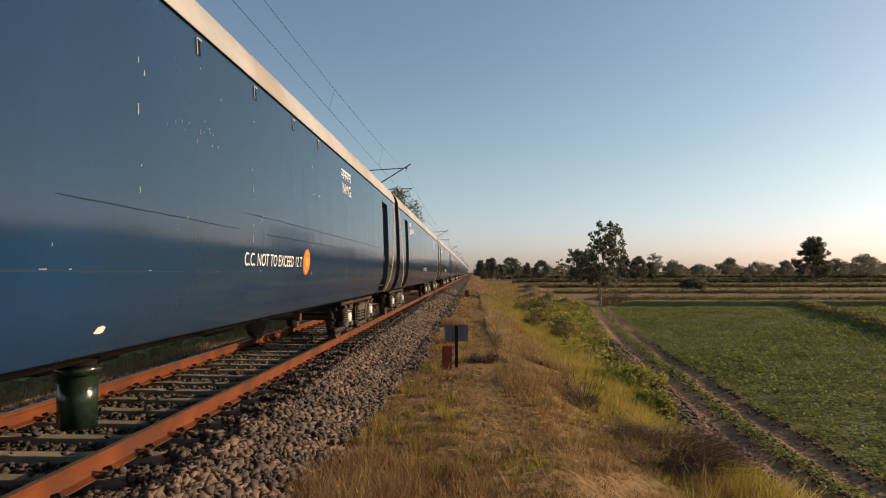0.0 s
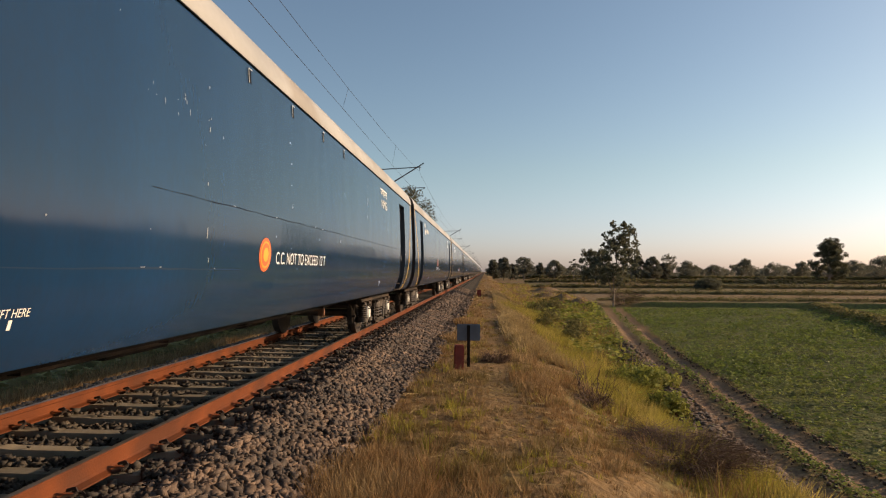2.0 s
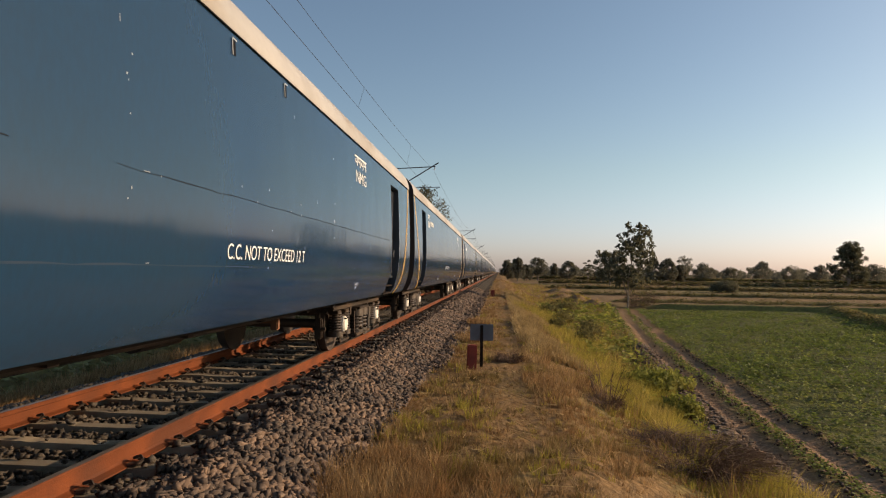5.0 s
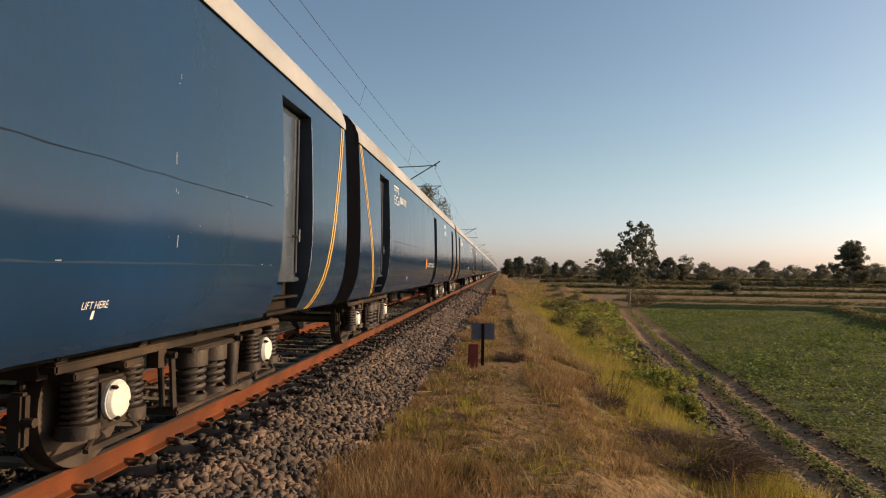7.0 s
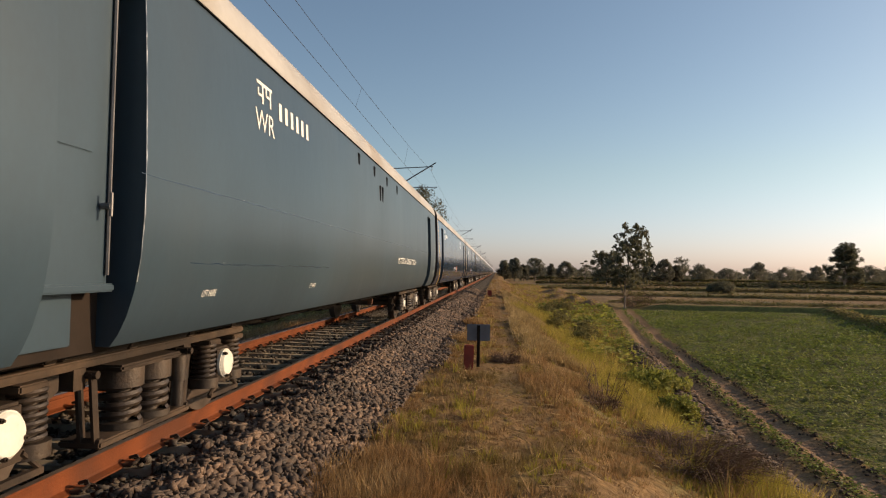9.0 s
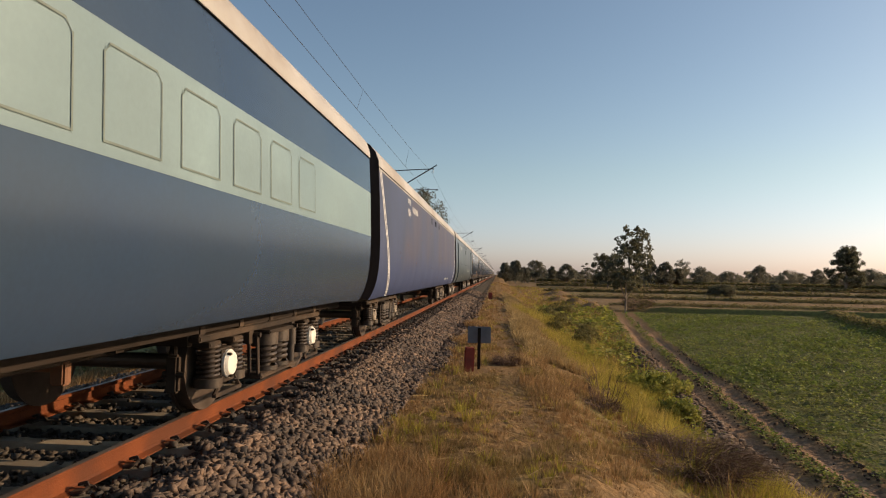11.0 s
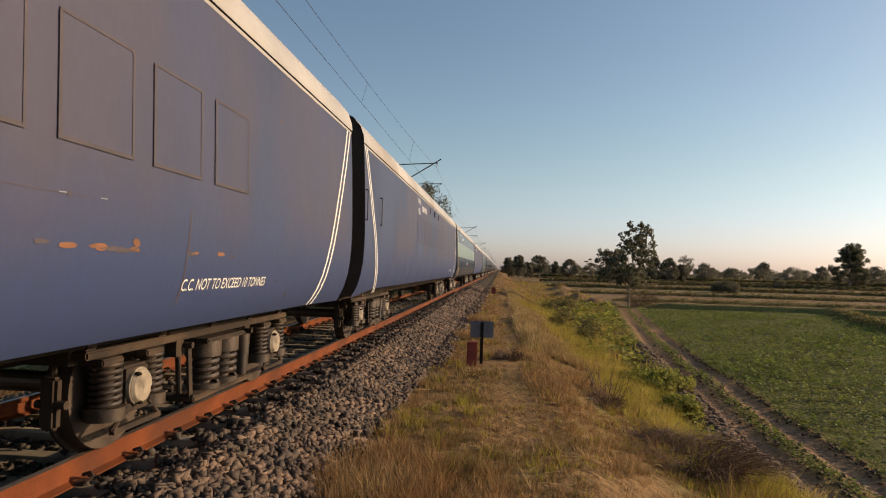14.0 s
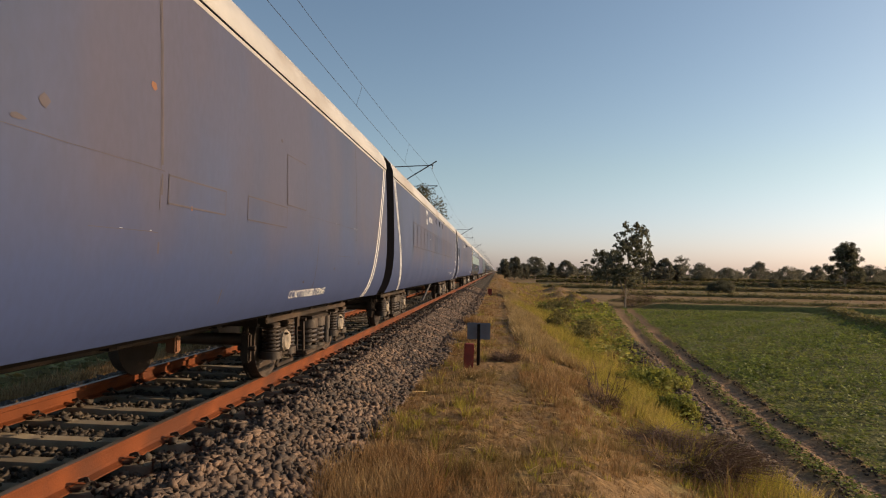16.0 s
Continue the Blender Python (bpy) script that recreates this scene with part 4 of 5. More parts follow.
def blue_coach(label, doors, order, cc=-9.85, nmg=-5.9, drum=None, box_end=False, seed=1):
    root = coach("blue", label, doors, drum=drum, seed=seed)
    stripes(root, M["yellow"])
    upper = {2: [(1.98, -12.6, -3.4), (1.815, -15.3, -12.7), (1.80, -11.9, -8.4)], 4: [(1.952, -15.3, -3.4)], 5: [(1.985, -17.0, -3.4), (1.802, -16.6, -3.6)]}
    seams(root, M["joint"], upper.get(seed, [(1.97, -18.8, -13.2), (1.985, -12.4, -3.4)]))
    seams(root, M["mid_blue"], [(1.405, -18.9, -3.4)], 0.0015, 0.012, 0.003)
    for y in (-13.5, -12.15, -10.76, -9.48):
        slot = part("vent", bar(bmesh.new(), y - 0.035, y + 0.035, 3.18, 3.31, 0.003), M["seam"], root, "small narrow vent slot")
        part("vent_rim", bar(bar(bmesh.new(), y - 0.05, y - 0.035, 3.175, 3.315, 0.012), y - 0.035, y + 0.05, 3.31, 3.325, 0.012), M["chip"], slot)
    marking(root, "script_mark", lambda bm: script_bars(bm, nmg - 0.42, nmg + 0.42, 3.02, 3.18, 4))
    lettering("NMG", nmg - 0.36, nmg + 0.36, 2.76, 2.95, M["white"], root)
    if order:
        lettering("C.C. NOT TO EXCEED 12 T", cc - 1.02, cc + 1.02, 1.47, 1.60, M["white"], root)
    if order == "emblem_far":
        emblem(root, cc + 1.25, 1.54)
    if order == "emblem_near":
        emblem(root, cc - 1.35, 1.56)
    if order == "emblem_above":
        emblem(root, cc - 0.2, 1.80)
    lifts = {2: [], 5: [(-16.39, 1.30)], 3: [(-16.5, 1.15), (-5.45, 1.15)], 6: [(-5.95, 1.15)]}
    for y, z in lifts.get(seed, [(-16.43, 1.17), (-5.93, 1.15)]):
        lettering("LIFT HERE", y - 0.115, y + 0.115, z, z + 0.042, M["white"], root)
        marking(root, "arrow", lambda bm: on_side(bm, [((y - 0.012, z - 0.012), (y - 0.012, z - 0.06), (y + 0.012, z - 0.06), (y + 0.012, z - 0.012))]))
    marking(root, "script_mark", lambda bm: script_bars(bm, -18.6, -18.0, 3.0, 3.16, 2))
    if seed == 8:
        lettering("E.Co", -18.6, -17.98, 2.76, 2.95, M["white"], root)
    else:
        marking(root, "letter_mark", lambda bm: number_bars(bm, -18.6, -18.0, 2.76, 2.95, 3))
    marking(root, "number_mark", lambda bm: number_bars(bm, -17.9, -16.95, 2.84, 3.0, 7))
    if seed == 2:
        marking(root, "paint_blot", lambda bm: on_side(bm, [((-14.77, 1.03), (-14.70, 1.025), (-14.67, 1.03), (-14.66, 1.06), (-14.69, 1.075), (-14.75, 1.07))]))
    if seed == 6:
        marking(root, "paint_blot", lambda bm: on_side(bm, [((-14.59, 1.05), (-14.53, 1.045), (-14.50, 1.07), (-14.47, 1.13), (-14.51, 1.135), (-14.53, 1.15), (-14.56, 1.135), (-14.60, 1.13))]))
    r = random.Random(seed)
    spots = [(r.uniform(-19, -3.4), r.uniform(1.5, 3.1), 0.9) for _ in range(22)]
    for y in (-16.7, -14.45, -12.3, -9.9, -7.6, -5.2):     # worn spots down the sheet joints
        spots += [(y + r.gauss(0, 0.03), r.uniform(1.35, 3.0), 1.5) for _ in range(r.randint(2, 6))]
    y, z = r.uniform(-16.5, -13), r.uniform(2.5, 2.8)
    spots += [(y + r.gauss(0, 0.35), z + r.gauss(0, 0.07), 0.8) for _ in range(16)]     # a scraped patch
    for y, z, k in spots:
        w, h = k * r.uniform(0.004, 0.011), k * r.choice((0.008, 0.012, 0.02, 0.03, 0.06))
        if not any(a - 0.1 < y < b + 0.1 for a, b in doors):
            bm = on_side(bmesh.new(), [((y, z), (y + w, z + r.uniform(0, 0.3) * h), (y + w * r.uniform(0.6, 1.2), z + h), (y + r.uniform(-0.2, 0.3) * w, z + h * 0.9))], 0.003)
            part("paint_chip", bm, M["chip"], root)
    return root


def grey_coach():
    root = coach("grey", "grey-blue motor car carrier coach with small roofline vents", [(-3.0, -2.1), (-20.25, -19.45)], seed=5)
    seams(root, M["mid_blue"], [(1.97, -19.5, -3.4), (1.42, -18.8, -15.0)])
    lettering("MOTORCAR CARRIER COACH", -9.14, -6.11, 1.55, 1.69, M["white"], root)
    marking(root, "script_mark", lambda bm: script_bars(bm, -17.6, -17.2, 2.95, 3.15, 2))
    lettering("WR", -17.65, -17.15, 2.68, 2.88, M["white"], root)
    marking(root, "number_mark", lambda bm: number_bars(bm, -17.05, -15.95, 2.90, 3.08, 6))
    for y in (-13.2, -11.9, -10.58, -9.27):
        part("vent", box(bmesh.new(), side_x(3.2) - 0.03, side_x(3.2) + 0.008, y - 0.06, y + 0.06, 3.10, 3.28), M["seam"], root, "small dark vent under the roofline")
    for y in (-11.37, -11.12):
        part("vent", box(bmesh.new(), side_x(2.85) - 0.03, side_x(2.85) + 0.008, y - 0.05, y + 0.05, 2.72, 3.0), M["seam"], root)
    for y in (-18.4, -15.6):
        lettering("LIFT HERE", y - 0.12, y + 0.12, 1.17, 1.22, M["white"], root)
    for y0 in (-1.17, -21.5):       # stencilled notes, two in boxes
        for a, b, c, d in ((0.01, 0.31, 2.10, 2.42), (0.10, 0.40, 1.58, 1.76), (0.02, 0.48, 1.29, 1.42)):
            bm = bmesh.new()
            for p, q, e, f in ((a, b, d - 0.012, d), (a, b, c, c + 0.012), (a, a + 0.012, c, d), (b - 0.012, b, c, d)):
                bar(bm, y0 + p, y0 + q, e, f, 0.004, 1, 2)
            frame_mark = part("note_box", bm, M["chip"], root, "stencilled white box")
            bm = bmesh.new()
            rows = max(2, int((d - c) / 0.048))
            for k in range(rows):
                z = c + 0.03 + (d - c - 0.05) * k / rows
                bar(bm, y0 + a + 0.03, y0 + a + (b - a) * (0.9 if k % 3 else 0.6), z, z + 0.02)
            part("text_mark", bm, M["chip"], frame_mark)
        for z, a, b in ((2.01, 0.07, 0.38), (1.985, 0.09, 0.36), (1.89, 0.12, 0.34), (1.85, 0.14, 0.32), (1.80, 0.12, 0.35)):
            bm = bmesh.new()
            for k in range(5):
                w = (b - a) / 5
                bar(bm, y0 + a + k * w, y0 + a + (k + 0.72) * w, z, z + 0.024)
            part("text_mark", bm, M["chip"], root)
    return root


def banded_coach():
    root = coach("banded", "dull blue coach with a pale green window band", [], seed=8, raised=0.945)
    part("window_band", bar(bmesh.new(), TAIL_Y + 0.01, LEAD_Y - 0.01, 2.015, 2.77, 0.003, 10, 5), M["mint"], root, "pale green band along the windows")
    stripes(root, M["yellow"], lead=False, lift=0.014, broad=True)
    for i in range(19):
        y = -19.24 + (i - 1) * 0.87 if i else -21.51
        bm = bmesh.new()
        for a, b, c, d in ((y + 0.06, y + 0.56, 2.655, 2.67), (y, y + 0.62, 2.09, 2.105), (y, y + 0.015, 2.105, 2.61), (y + 0.605, y + 0.62, 2.105, 2.61)):
            bar(bm, a, b, c, d, 0.010)
        for e, g in ((y, y + 0.06), (y + 0.62, y + 0.56)):
            on_side(bm, [((e, 2.60), (e + (g - e) * 0.25, 2.60), (g, 2.67), (g, 2.65))], 0.010)
        win = part("window", bar(bmesh.new(), y + 0.02, y + 0.60, 2.105, 2.64, 0.006, 1, 2), M["mint"], root, "sheeted-over window")
        part("window_frame", bm, M["mint_edge"], win)
    emblem(root, -11.5, 1.68, 0.13)
    part("rust_patch", bar(bmesh.new(), -11.32, -11.22, 1.22, 1.48, 0.003), M["rust"], root)
    marking(root, "text_mark", lambda bm: number_bars(bm, -13.0, -12.4, 1.62, 1.68, 6))
    lettering("C.C.NOT TO", -13.05, -12.35, 1.71, 1.77, M["white"], root)
    marking(root, "script_mark", lambda bm: script_bars(bm, -18.95, -18.5, 3.12, 3.30, 2))["label"] = "faded script"
    lettering("CR", -18.9, -18.55, 2.91, 3.05, M["chip"], root)
    marking(root, "number_mark", lambda bm: number_bars(bm, -17.1, -16.2, 3.02, 3.15, 5))["label"] = "faded number"
    return root


def violet_coach(label, windows, patches, cc, number, pipe=None, seed=1, lines=()):
    root = coach("violet", label, [], pipe=pipe, seed=seed, raised=0.975 if seed == 11 else 0)
    stripes(root, M["white"], straight=seed in (12, 13))
    lo, hi = (2.075, 2.72) if seed == 11 else (1.985, 2.645)
    for y, n in windows:
        for i in range(n):
            a = y + i * 0.86
            bm = bmesh.new()
            for p, q, c, d in ((a - 0.012, a + 0.632, hi - 0.018, hi), (a - 0.015, a + 0.635, lo, lo + 0.024), (a - 0.015, a + 0.010, lo + 0.024, hi - 0.018), (a + 0.612, a + 0.632, lo + 0.024, hi - 0.018)):
                bar(bm, p, q, c, d, 0.009, 1, 2)
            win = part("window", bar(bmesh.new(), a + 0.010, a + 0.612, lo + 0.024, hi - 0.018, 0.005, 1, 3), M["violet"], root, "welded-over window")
            part("window_frame", bm, M["rust_thin"], win, "rusty weld line round the window")
    for y0, y1, z0, z1 in patches:
        bm = bmesh.new()
        for p, q, c, d in ((y0, y1, z1 - 0.012, z1), (y0, y1, z0, z0 + 0.012), (y0, y0 + 0.01, z0, z1), (y1 - 0.01, y1, z0, z1)):
            bar(bm, p, q, c, d, 0.004, 1, 2)
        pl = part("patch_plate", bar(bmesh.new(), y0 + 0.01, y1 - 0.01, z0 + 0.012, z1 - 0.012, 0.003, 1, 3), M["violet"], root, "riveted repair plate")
        part("plate_edge", bm, M["rust_thin"], pl)
    cz, half = {11: (1.235, 0.70), 12: (1.18, 0.79), 13: (1.045, 0.72)}.get(seed, (1.12, 0.86))
    lettering("C.C. NOT TO EXCEED 10 TONNES", cc - half, cc + half, cz, cz + 0.085, M["white"], root)
    joints = {12: [(1.72, -8.0, -6.4)], 13: [(2.01, -10.6, -8.95), (1.99, -5.8, -3.3), (1.60, -9.7, -9.0), (1.56, -4.3, -3.5)]}
    seams(root, M["rust_thin"], joints.get(seed, [(1.545, -12.6, -9.4)]), 0.002, 0.006, 0.004)
    r = random.Random(seed)
    spots = [(r.uniform(-20.5, -2.0), r.choice((r.uniform(1.0, 1.6), r.uniform(1.6, 3.2))), r.uniform(0.012, 0.06), r.uniform(0.01, 0.05)) for _ in range(26)]
    if seed == 12:
        spots += [(r.uniform(-7.2, -4.3), 1.455 + r.gauss(0, 0.008), r.uniform(0.03, 0.11), r.uniform(0.010, 0.022)) for _ in range(20)]
    for y, z, w, h in spots:        # rust spots and blistered paint
        bm = on_side(bmesh.new(), [tuple((y + w * math.cos(a) * r.uniform(0.6, 1.1), z + h * math.sin(a) * r.uniform(0.6, 1.1)) for a in (0.1, 0.9, 1.7, 2.5, 3.3, 4.1, 4.9, 5.7))], 0.003)
        part("rust_spot", bm, M["rust_thin"] if r.random() < 0.75 else M["rust"], root)
    for y in lines:
        part("panel_seam", bar(bmesh.new(), y, y + 0.008, 1.75, 3.2, 0.0025, 1, 4), M["rust_thin"], root)
        part("rust_streak", bar(bmesh.new(), y + 0.014, y + 0.035, 1.5 + 0.2 * math.sin(7 * y), 3.3, 0.002, 1, 4), M["rust_thin"], root)
    if number:
        marking(root, "script_mark", lambda bm: script_bars(bm, number, number + 0.5, 3.10, 3.25, 2))
        lettering("NR", number, number + 0.42, 2.82, 2.99, M["white"], root)
        marking(root, "number_mark", lambda bm: number_bars(bm, number + 0.83, number + 1.92, 2.96, 3.12, 6))
    if seed == 12:
        marking(root, "number_label", lambda bm: bar(bm, -14.45, -14.15, 2.36, 2.41))
    for y in (TAIL_Y + 0.05, TAIL_Y + 1.29) if seed == 11 else ():
        x = side_x(2.4)
        bm = rod(bmesh.new(), (x + 0.04, y, 2.13), (x + 0.035, y, 2.64), 0.011)
        for z in (2.14, 2.63):
            rod(bm, (x - 0.02, y, z), (x + 0.04, y, z), 0.011)
        part("grab_rail", bm, M["jamb"], root, "dark rusty vertical grab rail")
    for y in (-12.2, -11.0, -10.75, -9.55):
        part("vent", box(bmesh.new(), side_x(3.15) - 0.03, side_x(3.15) + 0.01, y - 0.05, y + 0.05, 3.06, 3.24), M["seam"], root, "small dark vent under the roofline")
    for y in (-19.6, -16.4, -14.2, -7.9, -5.3):
        part("rust_streak", bar(bmesh.new(), y, y + 0.02, 1.08, 1.5 + 0.3 * math.sin(y), 0.0025, 1, 4), M["rust_thin"], root)
    return root


BL = "glossy dark blue parcel coach, yellow end stripes"
COACHES = {
    -1: blue_coach(BL + ", emblem beside lettering", [LEAD_DOOR], "emblem_far", cc=-11.5, nmg=-7.5, drum=-13.1, seed=2),
    0: blue_coach(BL + ", emblem above lettering", [LEAD_DOOR, TAIL_DOOR], "emblem_above", cc=-12.2, nmg=-4.3, seed=3),
    1: blue_coach(BL + ", emblem behind lettering", [LEAD_DOOR, TAIL_DOOR], "emblem_near", cc=-11.78, nmg=-5.6, seed=4),
    2: blue_coach(BL + ", one door", [TAIL_DOOR], "plain", cc=-11.6, nmg=-4.45, seed=5),
    3: blue_coach(BL + ", one door", [TAIL_DOOR], "plain", cc=-11.2, nmg=-4.2, drum=-13.45, seed=6),
    4: blue_coach(BL + ", two doors", [LEAD_DOOR, TAIL_DOOR], "plain", seed=7),
    5: blue_coach(BL + ", three doors", [LEAD_DOOR, MID_DOOR, TAIL_DOOR], "emblem_near", cc=-11.5, nmg=-6.3, seed=8),
    6: blue_coach(BL + ", two doors", [LEAD_DOOR, TAIL_DOOR], "emblem_far", cc=-11.5, nmg=-6.6, seed=9),
    7: grey_coach(),
    8: violet_coach("faded violet-blue parcel coach with white end stripes", [], [(-8.9, -8.0, 1.8, 2.0)], -5.4, -18.0, seed=10),
    9: banded_coach(),
    10: violet_coach("faded violet-blue coach with plated sides, rusty vertical seams", [(-15.29, 8)], [], -3.8, -15.1, seed=11, lines=(-8.5, -7.5, -6.3, -5.3, -3.7)),
    11: violet_coach("faded violet-blue coach with welded-over windows", [(-18.7, 17)], [], -4.5, -15.5, pipe=-9.2, seed=12),
    12: violet_coach("faded violet-blue coach with riveted repair plates", [], [(-8.9, -8.0, 1.8, 2.0), (-7.55, -6.5, 1.8, 2.02), (-6.5, -5.85, 2.04, 2.58)], -5.38, -18.0, seed=13, lines=(-9.0, -3.23)),
}
COACHES[13] = copy_thing(COACHES[12], pose(0, 0, 0))
for k in range(-2, -16, -1):
    COACHES[k] = copy_thing(COACHES[{0: 1, 1: 2, 2: 0}[k % 3]], pose(0, 0, 0))

# ---- signs beside the track ----


def gz(x, y):
    return float(height(x, y))


def make_sign():
    x, y = -0.32, 12.35
    z = gz(x, y)
    root = tagged(new("trackside_sign"), "grey rectangular sign board on a thin dark post, seen from behind", "sign")
    root.matrix_basis = pose(x, y, z)
    part("board", box(bmesh.new(), -0.225, 0.225, -0.012, 0.012, 0.50, 0.82, 0.004), M["board"], root)
    part("post", box(bmesh.new(), -0.03, 0.03, -0.05, -0.014, -0.2, 0.80, 0.004), M["black"], root)
    x, y = -0.5, 12.0
    bm = bmesh.new()
    box(bm, -0.09, 0.09, -0.075, 0.075, -0.15, 0.46, 0.015)
    ob = tagged(link("marker_post", bm, M["red"]), "short dark red painted concrete marker post in grass", "post")
    ob.matrix_basis = pose(x, y, gz(x, y), 0, 2, 8)
    bm = bmesh.new()
    box(bm, -0.15, 0.15, -0.12, 0.12, -0.15, 0.5, 0.03)
    ob = tagged(link("marker_stone", bm, M["red"]), "far red marker stone beside the track", "post")
    ob.matrix_basis = pose(-0.45, 47, gz(-0.45, 47), 0, 0, 5)


make_sign()


# ---- trees ----
def leaves(centres, per, spread, size, seed, flat=1.0):
    r = np.random.default_rng(seed)
    n = len(centres) * per
    c = np.repeat(np.asarray(centres, float), per, 0)
    d = r.normal(0, 1, (n, 3))
    d /= np.linalg.norm(d, axis=1)[:, None]
    c = c + d * (spread * r.uniform(0.2, 1, n) ** 0.6)[:, None] * np.array([1, 1, flat])
    a = r.normal(0, 1, (n, 3))
    a /= np.linalg.norm(a, axis=1)[:, None]
    b = np.cross(a, r.normal(0, 1, (n, 3)))
    b /= np.linalg.norm(b, axis=1)[:, None]
    s = size * r.uniform(0.6, 1.3, n)[:, None]
    v = np.stack([c - a * s, c - b * s * 0.55, c + a * s, c + b * s * 0.55], 1)
    return v.reshape(-1, 3), np.arange(4 * n).reshape(-1, 4)


def dome(u):
    """Broad low crown, widest below its middle."""
    return float(np.interp(u, [0, 0.12, 0.4, 0.7, 0.9, 1], [0.55, 0.95, 1.0, 0.80, 0.5, 0.12]))


def tiers(u):
    """Crown in separate layers."""
    return 0.35 + 0.6 * abs(math.sin(u * 7.5)) * (1.1 - 0.4 * u)


def tree(x, y, h, w, base, label, clumps=40, per=40, spread=0.5, leaf=0.16, seed=1, trunk=0.12, shape=None, lean=0.0, flat=1.0, airy=5, foliage="leaf"):
    """A tapered trunk that forks into limbs, each of which carries tufts of leaves."""
    r = random.Random(seed)
    root = tagged(new("tree"), label, "tree")
    root.matrix_basis = pose(x, y, gz(x, y) - 0.05)
    forks = max(4, clumps // 9)
    heads = []
    for i in range(forks):
        u = (i + r.uniform(0.1, 0.9)) / forks
        rad = (shape or dome)(u) * w / 2
        a, q = i * 2.4 + r.uniform(-0.5, 0.5), r.uniform(0.35, 0.9)
        heads.append(Vector((math.cos(a) * q * rad + lean * u, math.sin(a) * q * rad, h * (base + (0.96 - base) * u))))
    cs = []
    while len(cs) < clumps:
        a = r.uniform(0, 6.283)
        if len(cs) % 5 < airy:
            near = 0.30 * w * r.uniform(0.2, 1)
            p = r.choice(heads) + Vector((math.cos(a) * near, math.sin(a) * near, r.uniform(-0.4, 0.35) * near * flat))
        else:
            u = r.random()
            q = (shape or dome)(u) * w / 2 * r.uniform(0.1, 1) ** 0.5
            p = Vector((math.cos(a) * q + lean * u, math.sin(a) * q, h * (base + (0.97 - base) * u)))
        u = (p.z / h - base) / (1 - base)
        if 0 <= u <= 1 and math.hypot(p.x - lean * u, p.y) < (shape or dome)(u) * w / 2:
            cs.append(tuple(p))
    bm = bmesh.new()
    bend = [Vector((0, 0, -0.3))]
    for i in range(1, 6):
        bend.append(Vector((r.uniform(-0.02, 0.02) * h + lean * 0.13 * i, r.uniform(-0.02, 0.02) * h, h * 0.78 * i / 5)))
    for i in range(5):
        rod(bm, bend[i], bend[i + 1], trunk * (1 - 0.17 * i), trunk * (1 - 0.17 * (i + 1)), 8)
    for c in heads:
        k = min(4, max(1, int((c.z / h - 0.2) * 6)))
        m = bend[k].lerp(c, 0.55) + Vector((0, 0, -0.02 * h))
        rod(bm, bend[k], m, trunk * 0.42, trunk * 0.28, 5)
        rod(bm, m, c, trunk * 0.28, trunk * 0.10, 5)
        for p in cs[:: max(1, len(cs) // 60)]:
            if (Vector(p) - c).length < 0.22 * w:
                rod(bm, c, p, trunk * 0.12, trunk * 0.05, 4)
    part("trunk", bm, M["bark"], root)
    v, f = leaves(cs, per, spread, leaf, seed, flat)
    ob = raw("crown", v, f, M[foliage], 4)
    ob.parent = root
    return root


tree(10.25, 51.6, 7.1, 4.6, 0.27, "slender young tree with pale trunk and sparse large leaves", 190, 22, 0.24, 0.13, 8, 0.085,
     lambda u: float(np.interp(u, [0, 0.2, 0.45, 0.7, 1], [0.55, 1.0, 0.85, 0.62, 0.42])), lean=0.75)
tree(25.8, 150, 8.1, 7.4, 0.16, "dark dense round-crowned tree behind the young tree", 120, 90, 0.62, 0.17, 4, 0.2, lambda u: 0.8 + 0.25 * math.sin(3 * u), airy=2)
tree(86.6, 165, 11.5, 9.2, 0.14, "dark round-crowned tree standing alone in the fields", 150, 95, 0.75, 0.2, 5, 0.38,
     lambda u: float(np.interp(u, [0, 0.15, 0.45, 0.75, 1], [0.6, 0.95, 1.0, 0.7, 0.35])))
tree(-9.8, 78, 13.4, 7.2, 0.45, "airy feathery tree behind the railway", 80, 70, 0.8, 0.12, 6, 0.2)
# place, height, spread and bare stem of the field trees
FAR = [(2.7, 205, 6.4, 5.2, 0.1), (5.9, 200, 7.3, 5.0, 0.15), (9.2, 210, 5.4, 4.0, 0.1), (13.0, 215, 7.6, 7.2, 0.28), (20.2, 235, 5.6, 3.0, 0.2), (23.4, 215, 6.5, 6.4, 0.25),
       (43.8, 185, 7.6, 4.2, 0.15), (48.1, 185, 7.2, 5.2, 0.2), (52.2, 188, 5.9, 3.6, 0.15), (75.0, 240, 6.8, 8.2, 0.12), (104.0, 260, 8.3, 8.2, 0.2), (140.0, 250, 7.6, 9.5, 0.1),
       (143.5, 238, 8.2, 11.0, 0.1), (145.3, 300, 8.0, 7.2, 0.15), (141.5, 320, 7.6, 11.5, 0.1), (106, 300, 6.1, 9.4, 0.1), (160, 262, 8.4, 10.0, 0.15)]
for i, (x, y, h, w, base) in enumerate(FAR):
    tree(x, y, h, w, base, "pale field tree with a broad low crown", 95, 75, 0.09 * w + 0.15, 0.17, 20 + i, 0.2, airy=2, foliage="far_leaf")
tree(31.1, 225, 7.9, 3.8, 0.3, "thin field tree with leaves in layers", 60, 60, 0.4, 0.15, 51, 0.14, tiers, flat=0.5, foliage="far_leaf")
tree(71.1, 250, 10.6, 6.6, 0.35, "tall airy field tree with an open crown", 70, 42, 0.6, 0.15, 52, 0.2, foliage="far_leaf")
